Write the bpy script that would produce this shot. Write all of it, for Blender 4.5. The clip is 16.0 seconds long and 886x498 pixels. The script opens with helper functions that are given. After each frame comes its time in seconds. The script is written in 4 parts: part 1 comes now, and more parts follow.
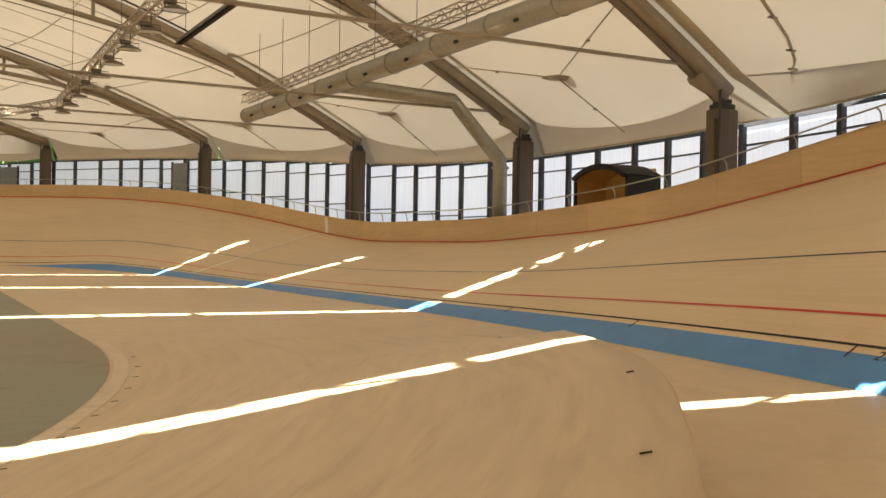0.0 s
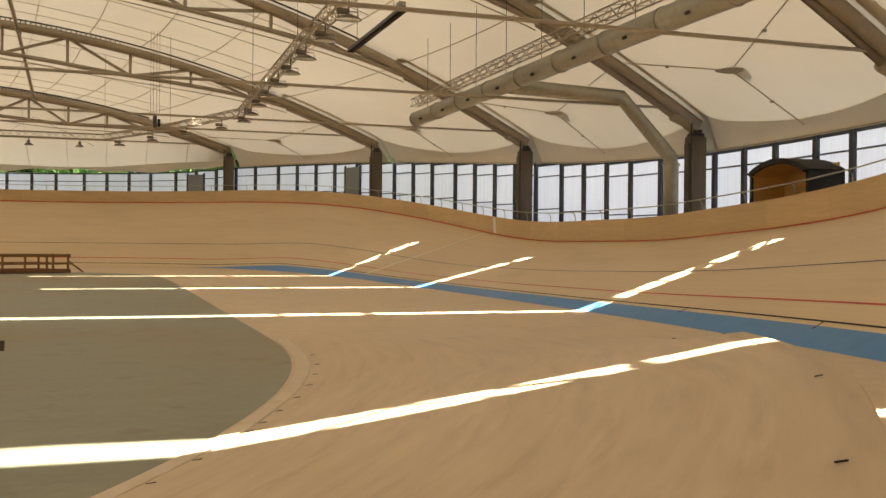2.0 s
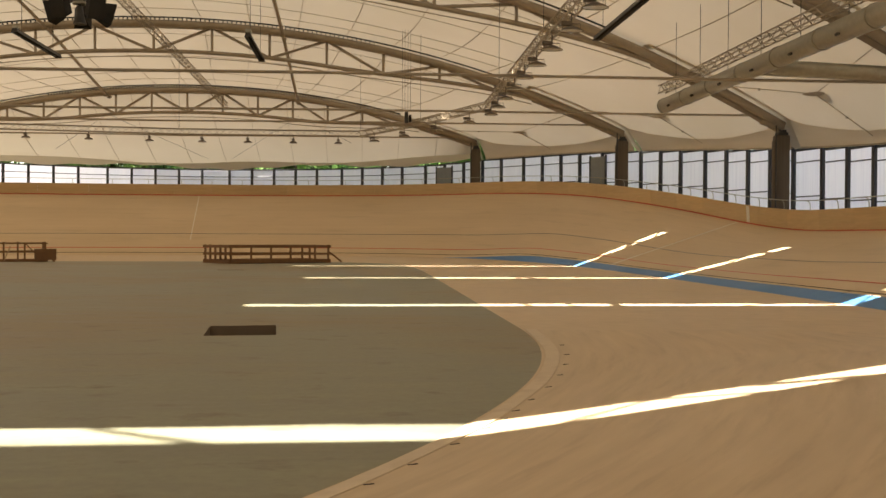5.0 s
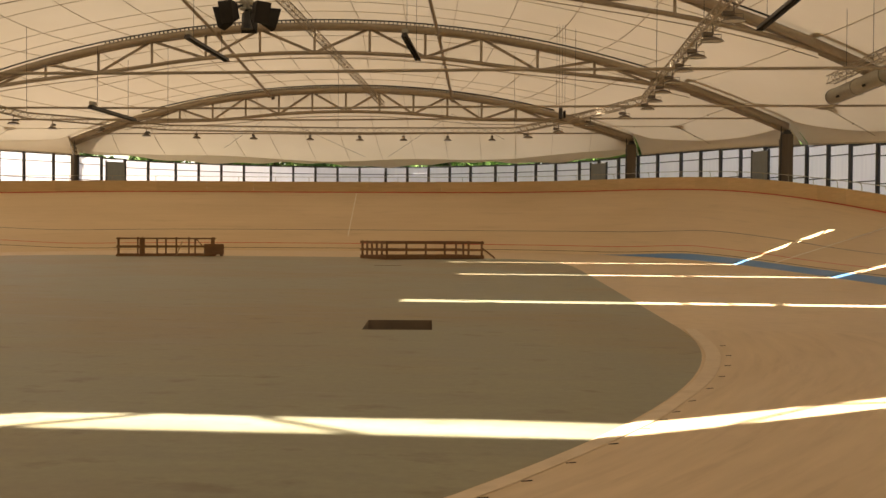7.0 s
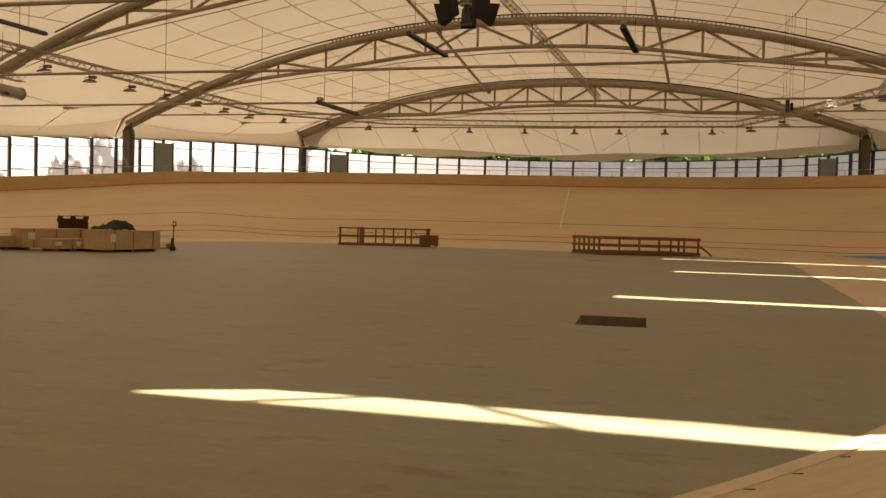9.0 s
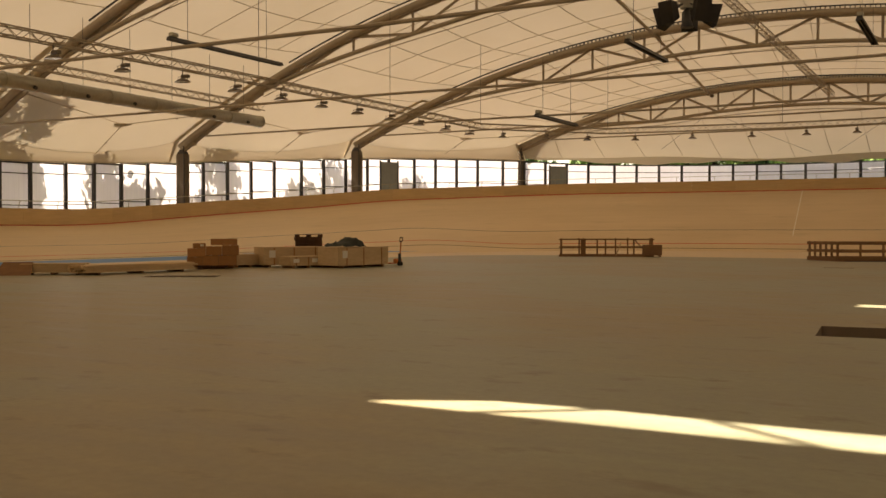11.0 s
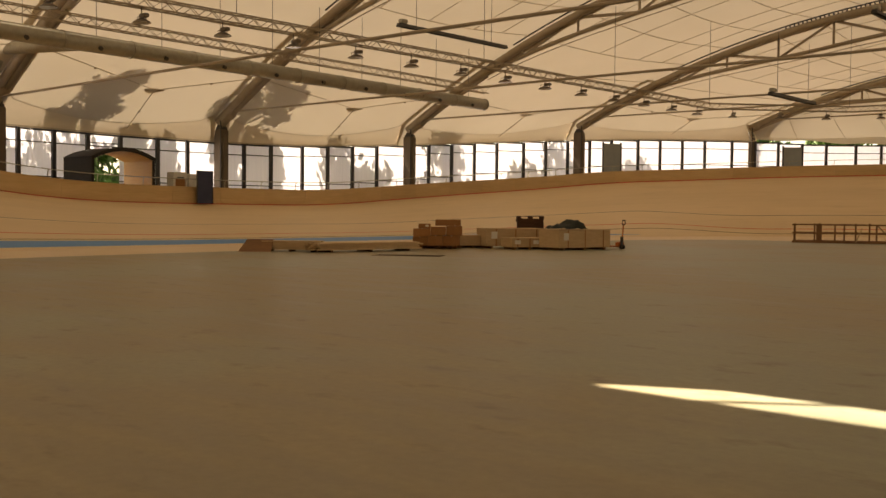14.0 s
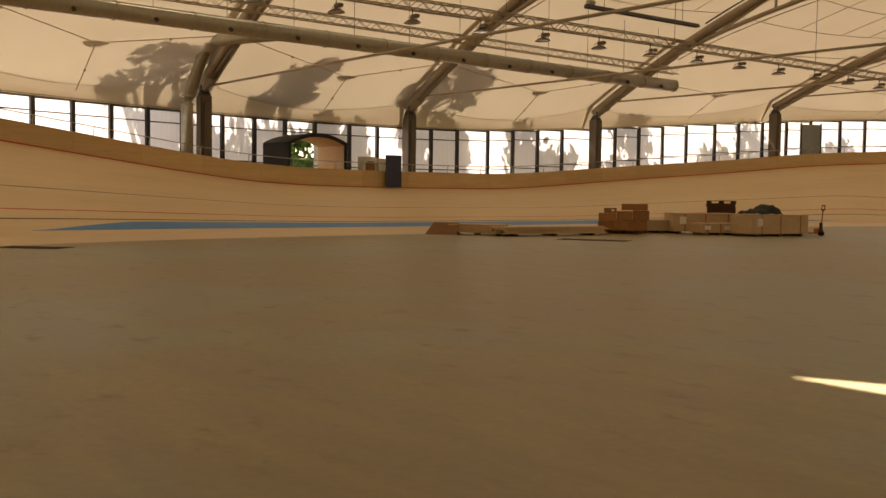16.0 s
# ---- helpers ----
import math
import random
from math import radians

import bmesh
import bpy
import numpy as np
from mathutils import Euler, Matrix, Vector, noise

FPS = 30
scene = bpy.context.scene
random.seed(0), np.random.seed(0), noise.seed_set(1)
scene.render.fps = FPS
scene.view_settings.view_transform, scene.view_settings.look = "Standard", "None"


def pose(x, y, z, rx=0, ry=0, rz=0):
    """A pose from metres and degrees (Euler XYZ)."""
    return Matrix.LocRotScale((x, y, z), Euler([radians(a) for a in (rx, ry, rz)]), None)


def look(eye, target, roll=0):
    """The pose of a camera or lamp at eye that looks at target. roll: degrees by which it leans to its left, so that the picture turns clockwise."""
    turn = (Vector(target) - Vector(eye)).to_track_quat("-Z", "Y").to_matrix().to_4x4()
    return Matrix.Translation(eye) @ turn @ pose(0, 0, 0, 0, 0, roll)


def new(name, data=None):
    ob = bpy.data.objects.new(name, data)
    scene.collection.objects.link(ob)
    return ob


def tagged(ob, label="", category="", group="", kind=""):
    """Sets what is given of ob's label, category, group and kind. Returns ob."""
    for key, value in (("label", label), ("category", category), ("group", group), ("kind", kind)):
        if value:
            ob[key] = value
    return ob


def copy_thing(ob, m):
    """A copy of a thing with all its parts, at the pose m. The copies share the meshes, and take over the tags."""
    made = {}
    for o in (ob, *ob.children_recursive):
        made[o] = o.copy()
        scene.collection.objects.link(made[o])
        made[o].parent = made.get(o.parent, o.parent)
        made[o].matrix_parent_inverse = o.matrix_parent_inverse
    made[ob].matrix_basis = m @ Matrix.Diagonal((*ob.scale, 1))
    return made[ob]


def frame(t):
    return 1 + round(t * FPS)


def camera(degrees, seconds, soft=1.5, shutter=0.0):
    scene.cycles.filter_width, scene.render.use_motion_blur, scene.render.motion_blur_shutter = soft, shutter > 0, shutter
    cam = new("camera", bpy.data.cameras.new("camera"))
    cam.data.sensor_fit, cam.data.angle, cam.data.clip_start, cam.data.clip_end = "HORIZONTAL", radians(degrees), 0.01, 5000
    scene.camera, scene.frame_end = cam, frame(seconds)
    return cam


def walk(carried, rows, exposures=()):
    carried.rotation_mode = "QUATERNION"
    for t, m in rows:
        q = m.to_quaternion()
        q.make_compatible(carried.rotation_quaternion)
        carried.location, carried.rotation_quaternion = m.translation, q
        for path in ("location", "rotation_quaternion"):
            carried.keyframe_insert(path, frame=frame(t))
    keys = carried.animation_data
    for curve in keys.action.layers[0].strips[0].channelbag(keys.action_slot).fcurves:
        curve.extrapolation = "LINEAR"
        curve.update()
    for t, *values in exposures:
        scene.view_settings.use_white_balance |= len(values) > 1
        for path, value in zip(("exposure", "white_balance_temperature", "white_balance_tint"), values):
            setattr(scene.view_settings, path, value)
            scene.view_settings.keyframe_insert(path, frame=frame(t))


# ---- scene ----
# the hall: x across, y along its long axis, both from its middle; the eye stands near one bend
cam = camera(48.48, 16.0)
EYE = Vector((12.2, -33.0, 1.6))
ARM, TURN = 0.287, -28.5
# seconds, yaw, pitch, roll of a phone held at arm's length by somebody who turns on the spot
ROWS = [
    (0.0, -0.06, -0.07, -0.95),
    (0.5, 2.42, -0.12, -1.03),
    (1.0, 4.93, -0.03, -1.00),
    (1.5, 7.25, -0.29, -0.52),
    (2.0, 9.64, -0.18, -0.47),
    (2.5, 12.35, -0.93, -0.70),
    (3.0, 14.85, -1.27, -0.53),
    (3.5, 17.19, -0.80, -0.29),
    (4.0, 19.58, -0.56, -0.22),
    (6.5, 30.11, -1.31, -0.27),
    (7.0, 32.64, -1.07, -0.38),
    (7.5, 35.09, -1.16, -0.75),
    (8.0, 37.69, -1.55, -0.89),
    (8.5, 41.24, -1.46, -1.10),
    (9.0, 44.89, -1.63, -1.51),
    (9.5, 48.93, -1.88, -1.36),
    (10.0, 52.42, -1.65, -0.75),
    (12.5, 63.39, -1.67, -0.52),
    (13.0, 65.54, -2.18, -0.86),
    (13.5, 68.30, -2.05, -0.68),
    (14.0, 70.39, -2.22, -0.59),
    (14.5, 72.51, -2.30, -0.62),
    (15.0, 74.85, -2.52, -0.41),
    (15.5, 78.16, -3.20, -0.60),
    (16.0, 81.04, -3.28, -0.74),
]


def swung(yaw, pitch, roll):
    a, b = radians(yaw + TURN), radians(TURN)
    x = EYE.x - ARM * (math.sin(a) - math.sin(b))
    y = EYE.y + ARM * (math.cos(a) - math.cos(b))
    return pose(x, y, EYE.z, 90 + pitch, roll, yaw + TURN)


walk(cam, [(t, swung(yaw, pitch, roll)) for t, yaw, pitch, roll in ROWS],
     exposures=[(0.0, 2.96, 7500, 7.5), (4.0, 2.54, 7600, 9), (7.0, 2.36, 8900, 15), (10.0, 2.17, 9700, 17), (16.0, 2.05, 9900, 17)])

# ---- light ----
SUN_WAY = Vector((-0.70, -0.10, 1.0)).normalized()
world = bpy.data.worlds.new("sky")
scene.world = world
world.use_nodes = True
sky = world.node_tree.nodes.new("ShaderNodeTexSky")
sky.sky_type = "NISHITA"
sky.sun_disc = False
sky.sun_elevation = math.asin(SUN_WAY.z)
sky.sun_rotation = math.atan2(SUN_WAY.x, SUN_WAY.y)
background = world.node_tree.nodes["Background"]
background.inputs["Strength"].default_value = 0.085
world.node_tree.links.new(sky.outputs[0], background.inputs["Color"])
lamp = bpy.data.lights.new("sun", "SUN")
lamp.energy, lamp.angle, lamp.color = 5.0, radians(0.5), (1.0, 0.995, 0.985)
sun = new("sun", lamp)
sun.matrix_world = look(SUN_WAY * 120, (0, 0, 0))

# ---- materials ----
def material(name, color, rough=0.6, metal=0.0):
    m = bpy.data.materials.new(name)
    m.use_nodes = True
    bsdf = m.node_tree.nodes["Principled BSDF"]
    bsdf.inputs["Base Color"].default_value = (*color, 1)
    bsdf.inputs["Roughness"].default_value = rough
    bsdf.inputs["Metallic"].default_value = metal
    return m, m.node_tree, bsdf


def node(tree, kind, **inputs):
    n = tree.nodes.new(kind)
    for key, value in inputs.items():
        n.inputs[key.replace("_", " ")].default_value = value
    return n


def ramp(tree, source, stops):
    n = tree.nodes.new("ShaderNodeValToRGB")
    while len(n.color_ramp.elements) < len(stops):
        n.color_ramp.elements.new(0.5)
    for e, (p, c) in zip(n.color_ramp.elements, stops):
        e.position, e.color = p, (*c, 1)
    tree.links.new(source, n.inputs[0])
    return n


def coords(tree, which, scale):
    tc = tree.nodes.new("ShaderNodeTexCoord")
    mp = tree.nodes.new("ShaderNodeMapping")
    mp.inputs["Scale"].default_value = scale
    tree.links.new(tc.outputs[which], mp.inputs["Vector"])
    return mp.outputs[0]


def noise_tex(tree, vec, scale, detail=4.0, rough=0.55):
    n = node(tree, "ShaderNodeTexNoise", Scale=scale, Detail=detail, Roughness=rough)
    tree.links.new(vec, n.inputs["Vector"])
    return n.outputs["Fac"]


def mixed(tree, fac, a, b, mode="MIX"):
    n = tree.nodes.new("ShaderNodeMix")
    n.data_type, n.blend_type = "RGBA", mode
    for value, socket in ((fac, n.inputs[0]), (a, n.inputs[6]), (b, n.inputs[7])):
        if isinstance(value, (int, float)):
            socket.default_value = value
        elif isinstance(value, tuple):
            socket.default_value = (*value, 1)
        else:
            tree.links.new(value, socket)
    return n.outputs[2]


def bumped(tree, bsdf, height, strength, distance=0.01):
    b = node(tree, "ShaderNodeBump", Strength=strength, Distance=distance)
    tree.links.new(height, b.inputs["Height"])
    tree.links.new(b.outputs[0], bsdf.inputs["Normal"])


def two_scale(name, low, high, scale=(1, 1, 1), fine=6.0, coarse=0.4, rough=0.6, metal=0.0, bump=0.15, which="Object", stain=None, per_object=0.0):
    """A surface whose colour wanders between low and high at two scales, with fine relief."""
    m, tree, bsdf = material(name, low, rough, metal)
    vec = coords(tree, which, scale)
    a, b = noise_tex(tree, vec, fine), noise_tex(tree, vec, coarse, 3.0)
    c = mixed(tree, ramp(tree, a, [(0.3, (0, 0, 0)), (0.7, (1, 1, 1))]).outputs[0], low, high)
    c = mixed(tree, 0.5, c, ramp(tree, b, [(0.3, low), (0.7, high)]).outputs[0])
    if stain:
        s = ramp(tree, noise_tex(tree, vec, coarse * 2.7, 6.0, 0.65), [(0.52, (0, 0, 0)), (0.74, (0.5, 0.5, 0.5))])
        c = mixed(tree, s.outputs[0], c, stain)
    if per_object:
        info = tree.nodes.new("ShaderNodeObjectInfo")
        shade = ramp(tree, info.outputs["Random"], [(0, (1 - per_object,) * 3), (1, (1, 1, 1))])
        c = mixed(tree, 1.0, c, shade.outputs[0], "MULTIPLY")
    tree.links.new(c, bsdf.inputs["Base Color"])
    r = ramp(tree, b, [(0.2, (max(rough - 0.1, 0.05),) * 3), (0.8, (min(rough + 0.1, 1),) * 3)])
    tree.links.new(r.outputs[0], bsdf.inputs["Roughness"])
    if bump:
        bumped(tree, bsdf, a, bump)
    return m


def planked(name, low, high, rough, width=0.045):
    """Narrow boards that run along the first texture axis, pale and worn."""
    m, tree, bsdf = material(name, low, rough)
    tc = tree.nodes.new("ShaderNodeTexCoord")
    sep = tree.nodes.new("ShaderNodeSeparateXYZ")
    tree.links.new(tc.outputs["UV"], sep.inputs[0])
    row = node(tree, "ShaderNodeMath")
    row.operation = "DIVIDE"
    tree.links.new(sep.outputs[1], row.inputs[0])
    row.inputs[1].default_value = width
    flat = node(tree, "ShaderNodeMath")
    flat.operation = "FLOOR"
    tree.links.new(row.outputs[0], flat.inputs[0])
    wn = tree.nodes.new("ShaderNodeTexWhiteNoise")
    wn.noise_dimensions = "1D"
    tree.links.new(flat.outputs[0], wn.inputs["W"])
    grain = noise_tex(tree, coords(tree, "UV", (0.35, 14, 1)), 2.0, 5.0)
    broad = noise_tex(tree, coords(tree, "UV", (0.12, 0.5, 1)), 1.0, 3.0)
    wear = noise_tex(tree, coords(tree, "UV", (0.25, 2.2, 1)), 1.0, 5.0, 0.65)
    c = mixed(tree, grain, low, high)
    c = mixed(tree, 0.35, c, ramp(tree, wn.outputs["Value"], [(0, low), (1, high)]).outputs[0])
    c = mixed(tree, 0.4, c, ramp(tree, broad, [(0.3, low), (0.7, high)]).outputs[0])
    c = mixed(tree, ramp(tree, wear, [(0.55, (0, 0, 0)), (0.8, (0.35, 0.35, 0.35))]).outputs[0], c, tuple(x * 0.6 for x in low))
    tree.links.new(c, bsdf.inputs["Base Color"])
    bumped(tree, bsdf, grain, 0.08, 0.004)
    return m


def translucent(name, color, through_part, stain, scale, seams=None):
    """Cloth or ribbed sheet: part of the light that falls on one side leaves on the other."""
    m = bpy.data.materials.new(name)
    m.use_nodes = True
    tree = m.node_tree
    tree.nodes.clear()
    out = tree.nodes.new("ShaderNodeOutputMaterial")
    vec = coords(tree, "Object", scale)
    n = noise_tex(tree, vec, 1.0, 5.0)
    c = mixed(tree, ramp(tree, n, [(0.4, (0, 0, 0)), (0.8, (1, 1, 1))]).outputs[0], color, stain)
    if seams:
        wave = node(tree, "ShaderNodeTexWave", Scale=seams)
        wave.bands_direction = "X"
        tree.links.new(coords(tree, "UV", (1, 1, 1)), wave.inputs["Vector"])
        c = mixed(tree, ramp(tree, wave.outputs["Fac"], [(0.0, (0.25, 0.25, 0.25)), (0.2, (0, 0, 0))]).outputs[0], c, stain)
    d, t = tree.nodes.new("ShaderNodeBsdfDiffuse"), tree.nodes.new("ShaderNodeBsdfTranslucent")
    mix = node(tree, "ShaderNodeMixShader", Fac=through_part)
    tree.links.new(c, d.inputs[0])
    tree.links.new(c, t.inputs[0])
    tree.links.new(d.outputs[0], mix.inputs[1])
    tree.links.new(t.outputs[0], mix.inputs[2])
    tree.links.new(mix.outputs[0], out.inputs[0])
    return m


def screed(name):
    """Trowelled concrete: grey-green and brown fields, long trowel streaks, and dark smudges here and there."""
    m, tree, bsdf = material(name, (0.25, 0.22, 0.16), 0.6)
    ground_vec = coords(tree, "Object", (1, 1, 1))
    field = noise_tex(tree, ground_vec, 0.11, 3.0)
    streak = noise_tex(tree, coords(tree, "Object", (0.35, 1.5, 1)), 1.0, 5.0, 0.6)
    grain = noise_tex(tree, ground_vec, 9.0, 5.0, 0.65)
    smudge = noise_tex(tree, coords(tree, "Object", (1.1, 1.7, 1)), 1.3, 4.0, 0.6)
    c = ramp(tree, field, [(0.42, (0.278, 0.226, 0.132)), (0.57, (0.266, 0.266, 0.190))]).outputs[0]
    c = mixed(tree, 1.0, c, ramp(tree, streak, [(0.38, (0.80, 0.79, 0.76)), (0.62, (1.1, 1.1, 1.1))]).outputs[0], "MULTIPLY")
    c = mixed(tree, 1.0, c, ramp(tree, grain, [(0.3, (0.9, 0.9, 0.9)), (0.7, (1.06, 1.06, 1.06))]).outputs[0], "MULTIPLY")
    c = mixed(tree, ramp(tree, smudge, [(0.58, (0, 0, 0)), (0.72, (0.6, 0.6, 0.6))]).outputs[0], c, (0.13, 0.095, 0.06))
    tree.links.new(c, bsdf.inputs["Base Color"])
    r = ramp(tree, streak, [(0.3, (0.36, 0.36, 0.36)), (0.7, (0.54, 0.54, 0.54))])
    tree.links.new(r.outputs[0], bsdf.inputs["Roughness"])
    bumped(tree, bsdf, grain, 0.08)
    return m


WOOD = planked("track pine", (0.61, 0.455, 0.28), (0.76, 0.59, 0.385), 0.5)
APRON = two_scale("apron birch ply", (0.60, 0.455, 0.29), (0.72, 0.56, 0.38), (1, 1, 1), 3.0, 0.25, 0.5, bump=0.05, stain=(0.52, 0.38, 0.235))
SCUFF = two_scale("scuffed plywood", (0.57, 0.425, 0.265), (0.72, 0.56, 0.38), (0.22, 3.2, 1), 2.0, 0.5, 0.5, bump=0.05, which="UV", stain=(0.42, 0.29, 0.17))
VERGE = two_scale("pale worn edge board", (0.64, 0.51, 0.36), (0.76, 0.63, 0.47), (1, 1, 1), 5.0, 0.8, 0.55, bump=0.05, stain=(0.50, 0.37, 0.24))
BOARD = two_scale("larch panel", (0.58, 0.395, 0.20), (0.72, 0.52, 0.285), (0.5, 0.5, 5), 2.5, 0.5, 0.5, bump=0.1, per_object=0.12)
CONCRETE = screed("screed concrete")
PITWALL = two_scale("pit wall", (0.15, 0.115, 0.08), (0.24, 0.18, 0.13), fine=3.0, rough=0.9)
BLUE = two_scale("blue paint", (0.05, 0.21, 0.49), (0.08, 0.27, 0.57), (0.6, 0.6, 0.6), 4.0, 0.5, 0.45, bump=0.03)
RED = two_scale("red paint", (0.55, 0.025, 0.008), (0.63, 0.04, 0.014), fine=5.0, rough=0.45, bump=0)
BLACK = two_scale("black paint", (0.016, 0.013, 0.010), (0.032, 0.026, 0.02), fine=5.0, rough=0.85, bump=0)
STAYER = two_scale("dark blue paint", (0.04, 0.034, 0.05), (0.07, 0.058, 0.075), fine=5.0, rough=0.5, bump=0)
CREAM = two_scale("pale line paint", (0.78, 0.74, 0.66), (0.86, 0.82, 0.75), fine=5.0, rough=0.5, bump=0)
STEEL = two_scale("beige painted steel", (0.31, 0.25, 0.18), (0.41, 0.335, 0.245), (1, 1, 1), 3.0, 0.4, 0.5, bump=0.05)
DARKSTEEL = two_scale("dark steel", (0.035, 0.032, 0.03), (0.07, 0.065, 0.06), fine=4.0, rough=0.5, bump=0.03)
MULLION = two_scale("graphite profile", (0.03, 0.03, 0.032), (0.05, 0.05, 0.055), fine=4.0, rough=0.5, bump=0)
GALV = two_scale("galvanised sheet", (0.32, 0.30, 0.24), (0.45, 0.425, 0.35), (1, 1, 1), 5.0, 0.6, 0.45, 0.6, 0.05)
PILLAR = two_scale("weathered column concrete", (0.11, 0.082, 0.055), (0.18, 0.14, 0.10), (2.5, 2.5, 0.15), 4.0, 0.7, 0.8, bump=0.2)
MEMBRANE = translucent("tent cloth", (0.66, 0.577, 0.45), 0.076, (0.60, 0.517, 0.385), (0.12, 0.12, 0.12))
VALANCE = translucent("double eaves cloth", (0.70, 0.60, 0.46), 0.065, (0.64, 0.54, 0.40), (0.3, 0.3, 1.2))
SEAM = two_scale("welded seam", (0.44, 0.36, 0.25), (0.51, 0.42, 0.30), fine=3.0, rough=0.8, bump=0)
PANE = translucent("ribbed polycarbonate", (0.86, 0.86, 0.93), 0.41, (0.76, 0.76, 0.85), (9, 9, 0.25))
DOORSKIN = two_scale("grey door sheet", (0.22, 0.25, 0.26), (0.30, 0.33, 0.34), fine=3.0, rough=0.5, bump=0)
HUTPLY = two_scale("varnished hut plywood", (0.56, 0.31, 0.10), (0.66, 0.39, 0.15), (0.5, 0.5, 4), 2.5, 0.5, 0.5, bump=0.05)
PLYWOOD = two_scale("packing plywood", (0.52, 0.36, 0.20), (0.66, 0.48, 0.29), (1, 1, 3), 4.0, 0.8, 0.65, bump=0.1, per_object=0.15)
CARDBOARD = two_scale("brown cardboard", (0.37, 0.16, 0.055), (0.47, 0.225, 0.085), fine=4.0, rough=0.8, per_object=0.3)
TIMBER = two_scale("brown timber", (0.21, 0.095, 0.04), (0.32, 0.165, 0.07), (1, 1, 4), 4.0, 0.8, 0.7, bump=0.15, per_object=0.2)
PALLET = two_scale("dark pallet wood", (0.08, 0.034, 0.02), (0.14, 0.065, 0.035), fine=5.0, rough=0.8, per_object=0.3)
PAPER = two_scale("white label", (0.70, 0.68, 0.62), (0.78, 0.76, 0.70), fine=5.0, rough=0.7, bump=0)
TARP = two_scale("dark green tarpaulin", (0.012, 0.016, 0.012), (0.03, 0.033, 0.027), fine=3.0, rough=0.9, bump=0.3)
ORANGE = two_scale("orange lacquer", (0.50, 0.13, 0.03), (0.58, 0.18, 0.05), fine=5.0, rough=0.4, bump=0)
NAVY = two_scale("navy sheet", (0.02, 0.03, 0.07), (0.035, 0.045, 0.10), fine=3.0, rough=0.45, bump=0)
WHITEBOX = two_scale("off-white lacquer", (0.62, 0.60, 0.55), (0.70, 0.68, 0.62), fine=3.0, rough=0.5, bump=0)
BOUNCE_GROUND = two_scale("pale bounce ground", (0.20, 0.185, 0.15), (0.29, 0.265, 0.22), fine=8.0, coarse=0.1, rough=0.95)
LEAF = two_scale("leaf", (0.06, 0.13, 0.02), (0.09, 0.20, 0.035), fine=1.5, coarse=0.3, rough=0.6, bump=0)
BARK = two_scale("bark", (0.06, 0.045, 0.03), (0.12, 0.09, 0.06), (1, 1, 0.3), 6.0, 1.0, 0.9, bump=0.4)
LAMPSHELL = two_scale("weathered lamp shell", (0.13, 0.10, 0.075), (0.20, 0.16, 0.12), fine=5.0, rough=0.5, bump=0)
LENS = material("lamp glass", (0.55, 0.55, 0.52), 0.15)[0]

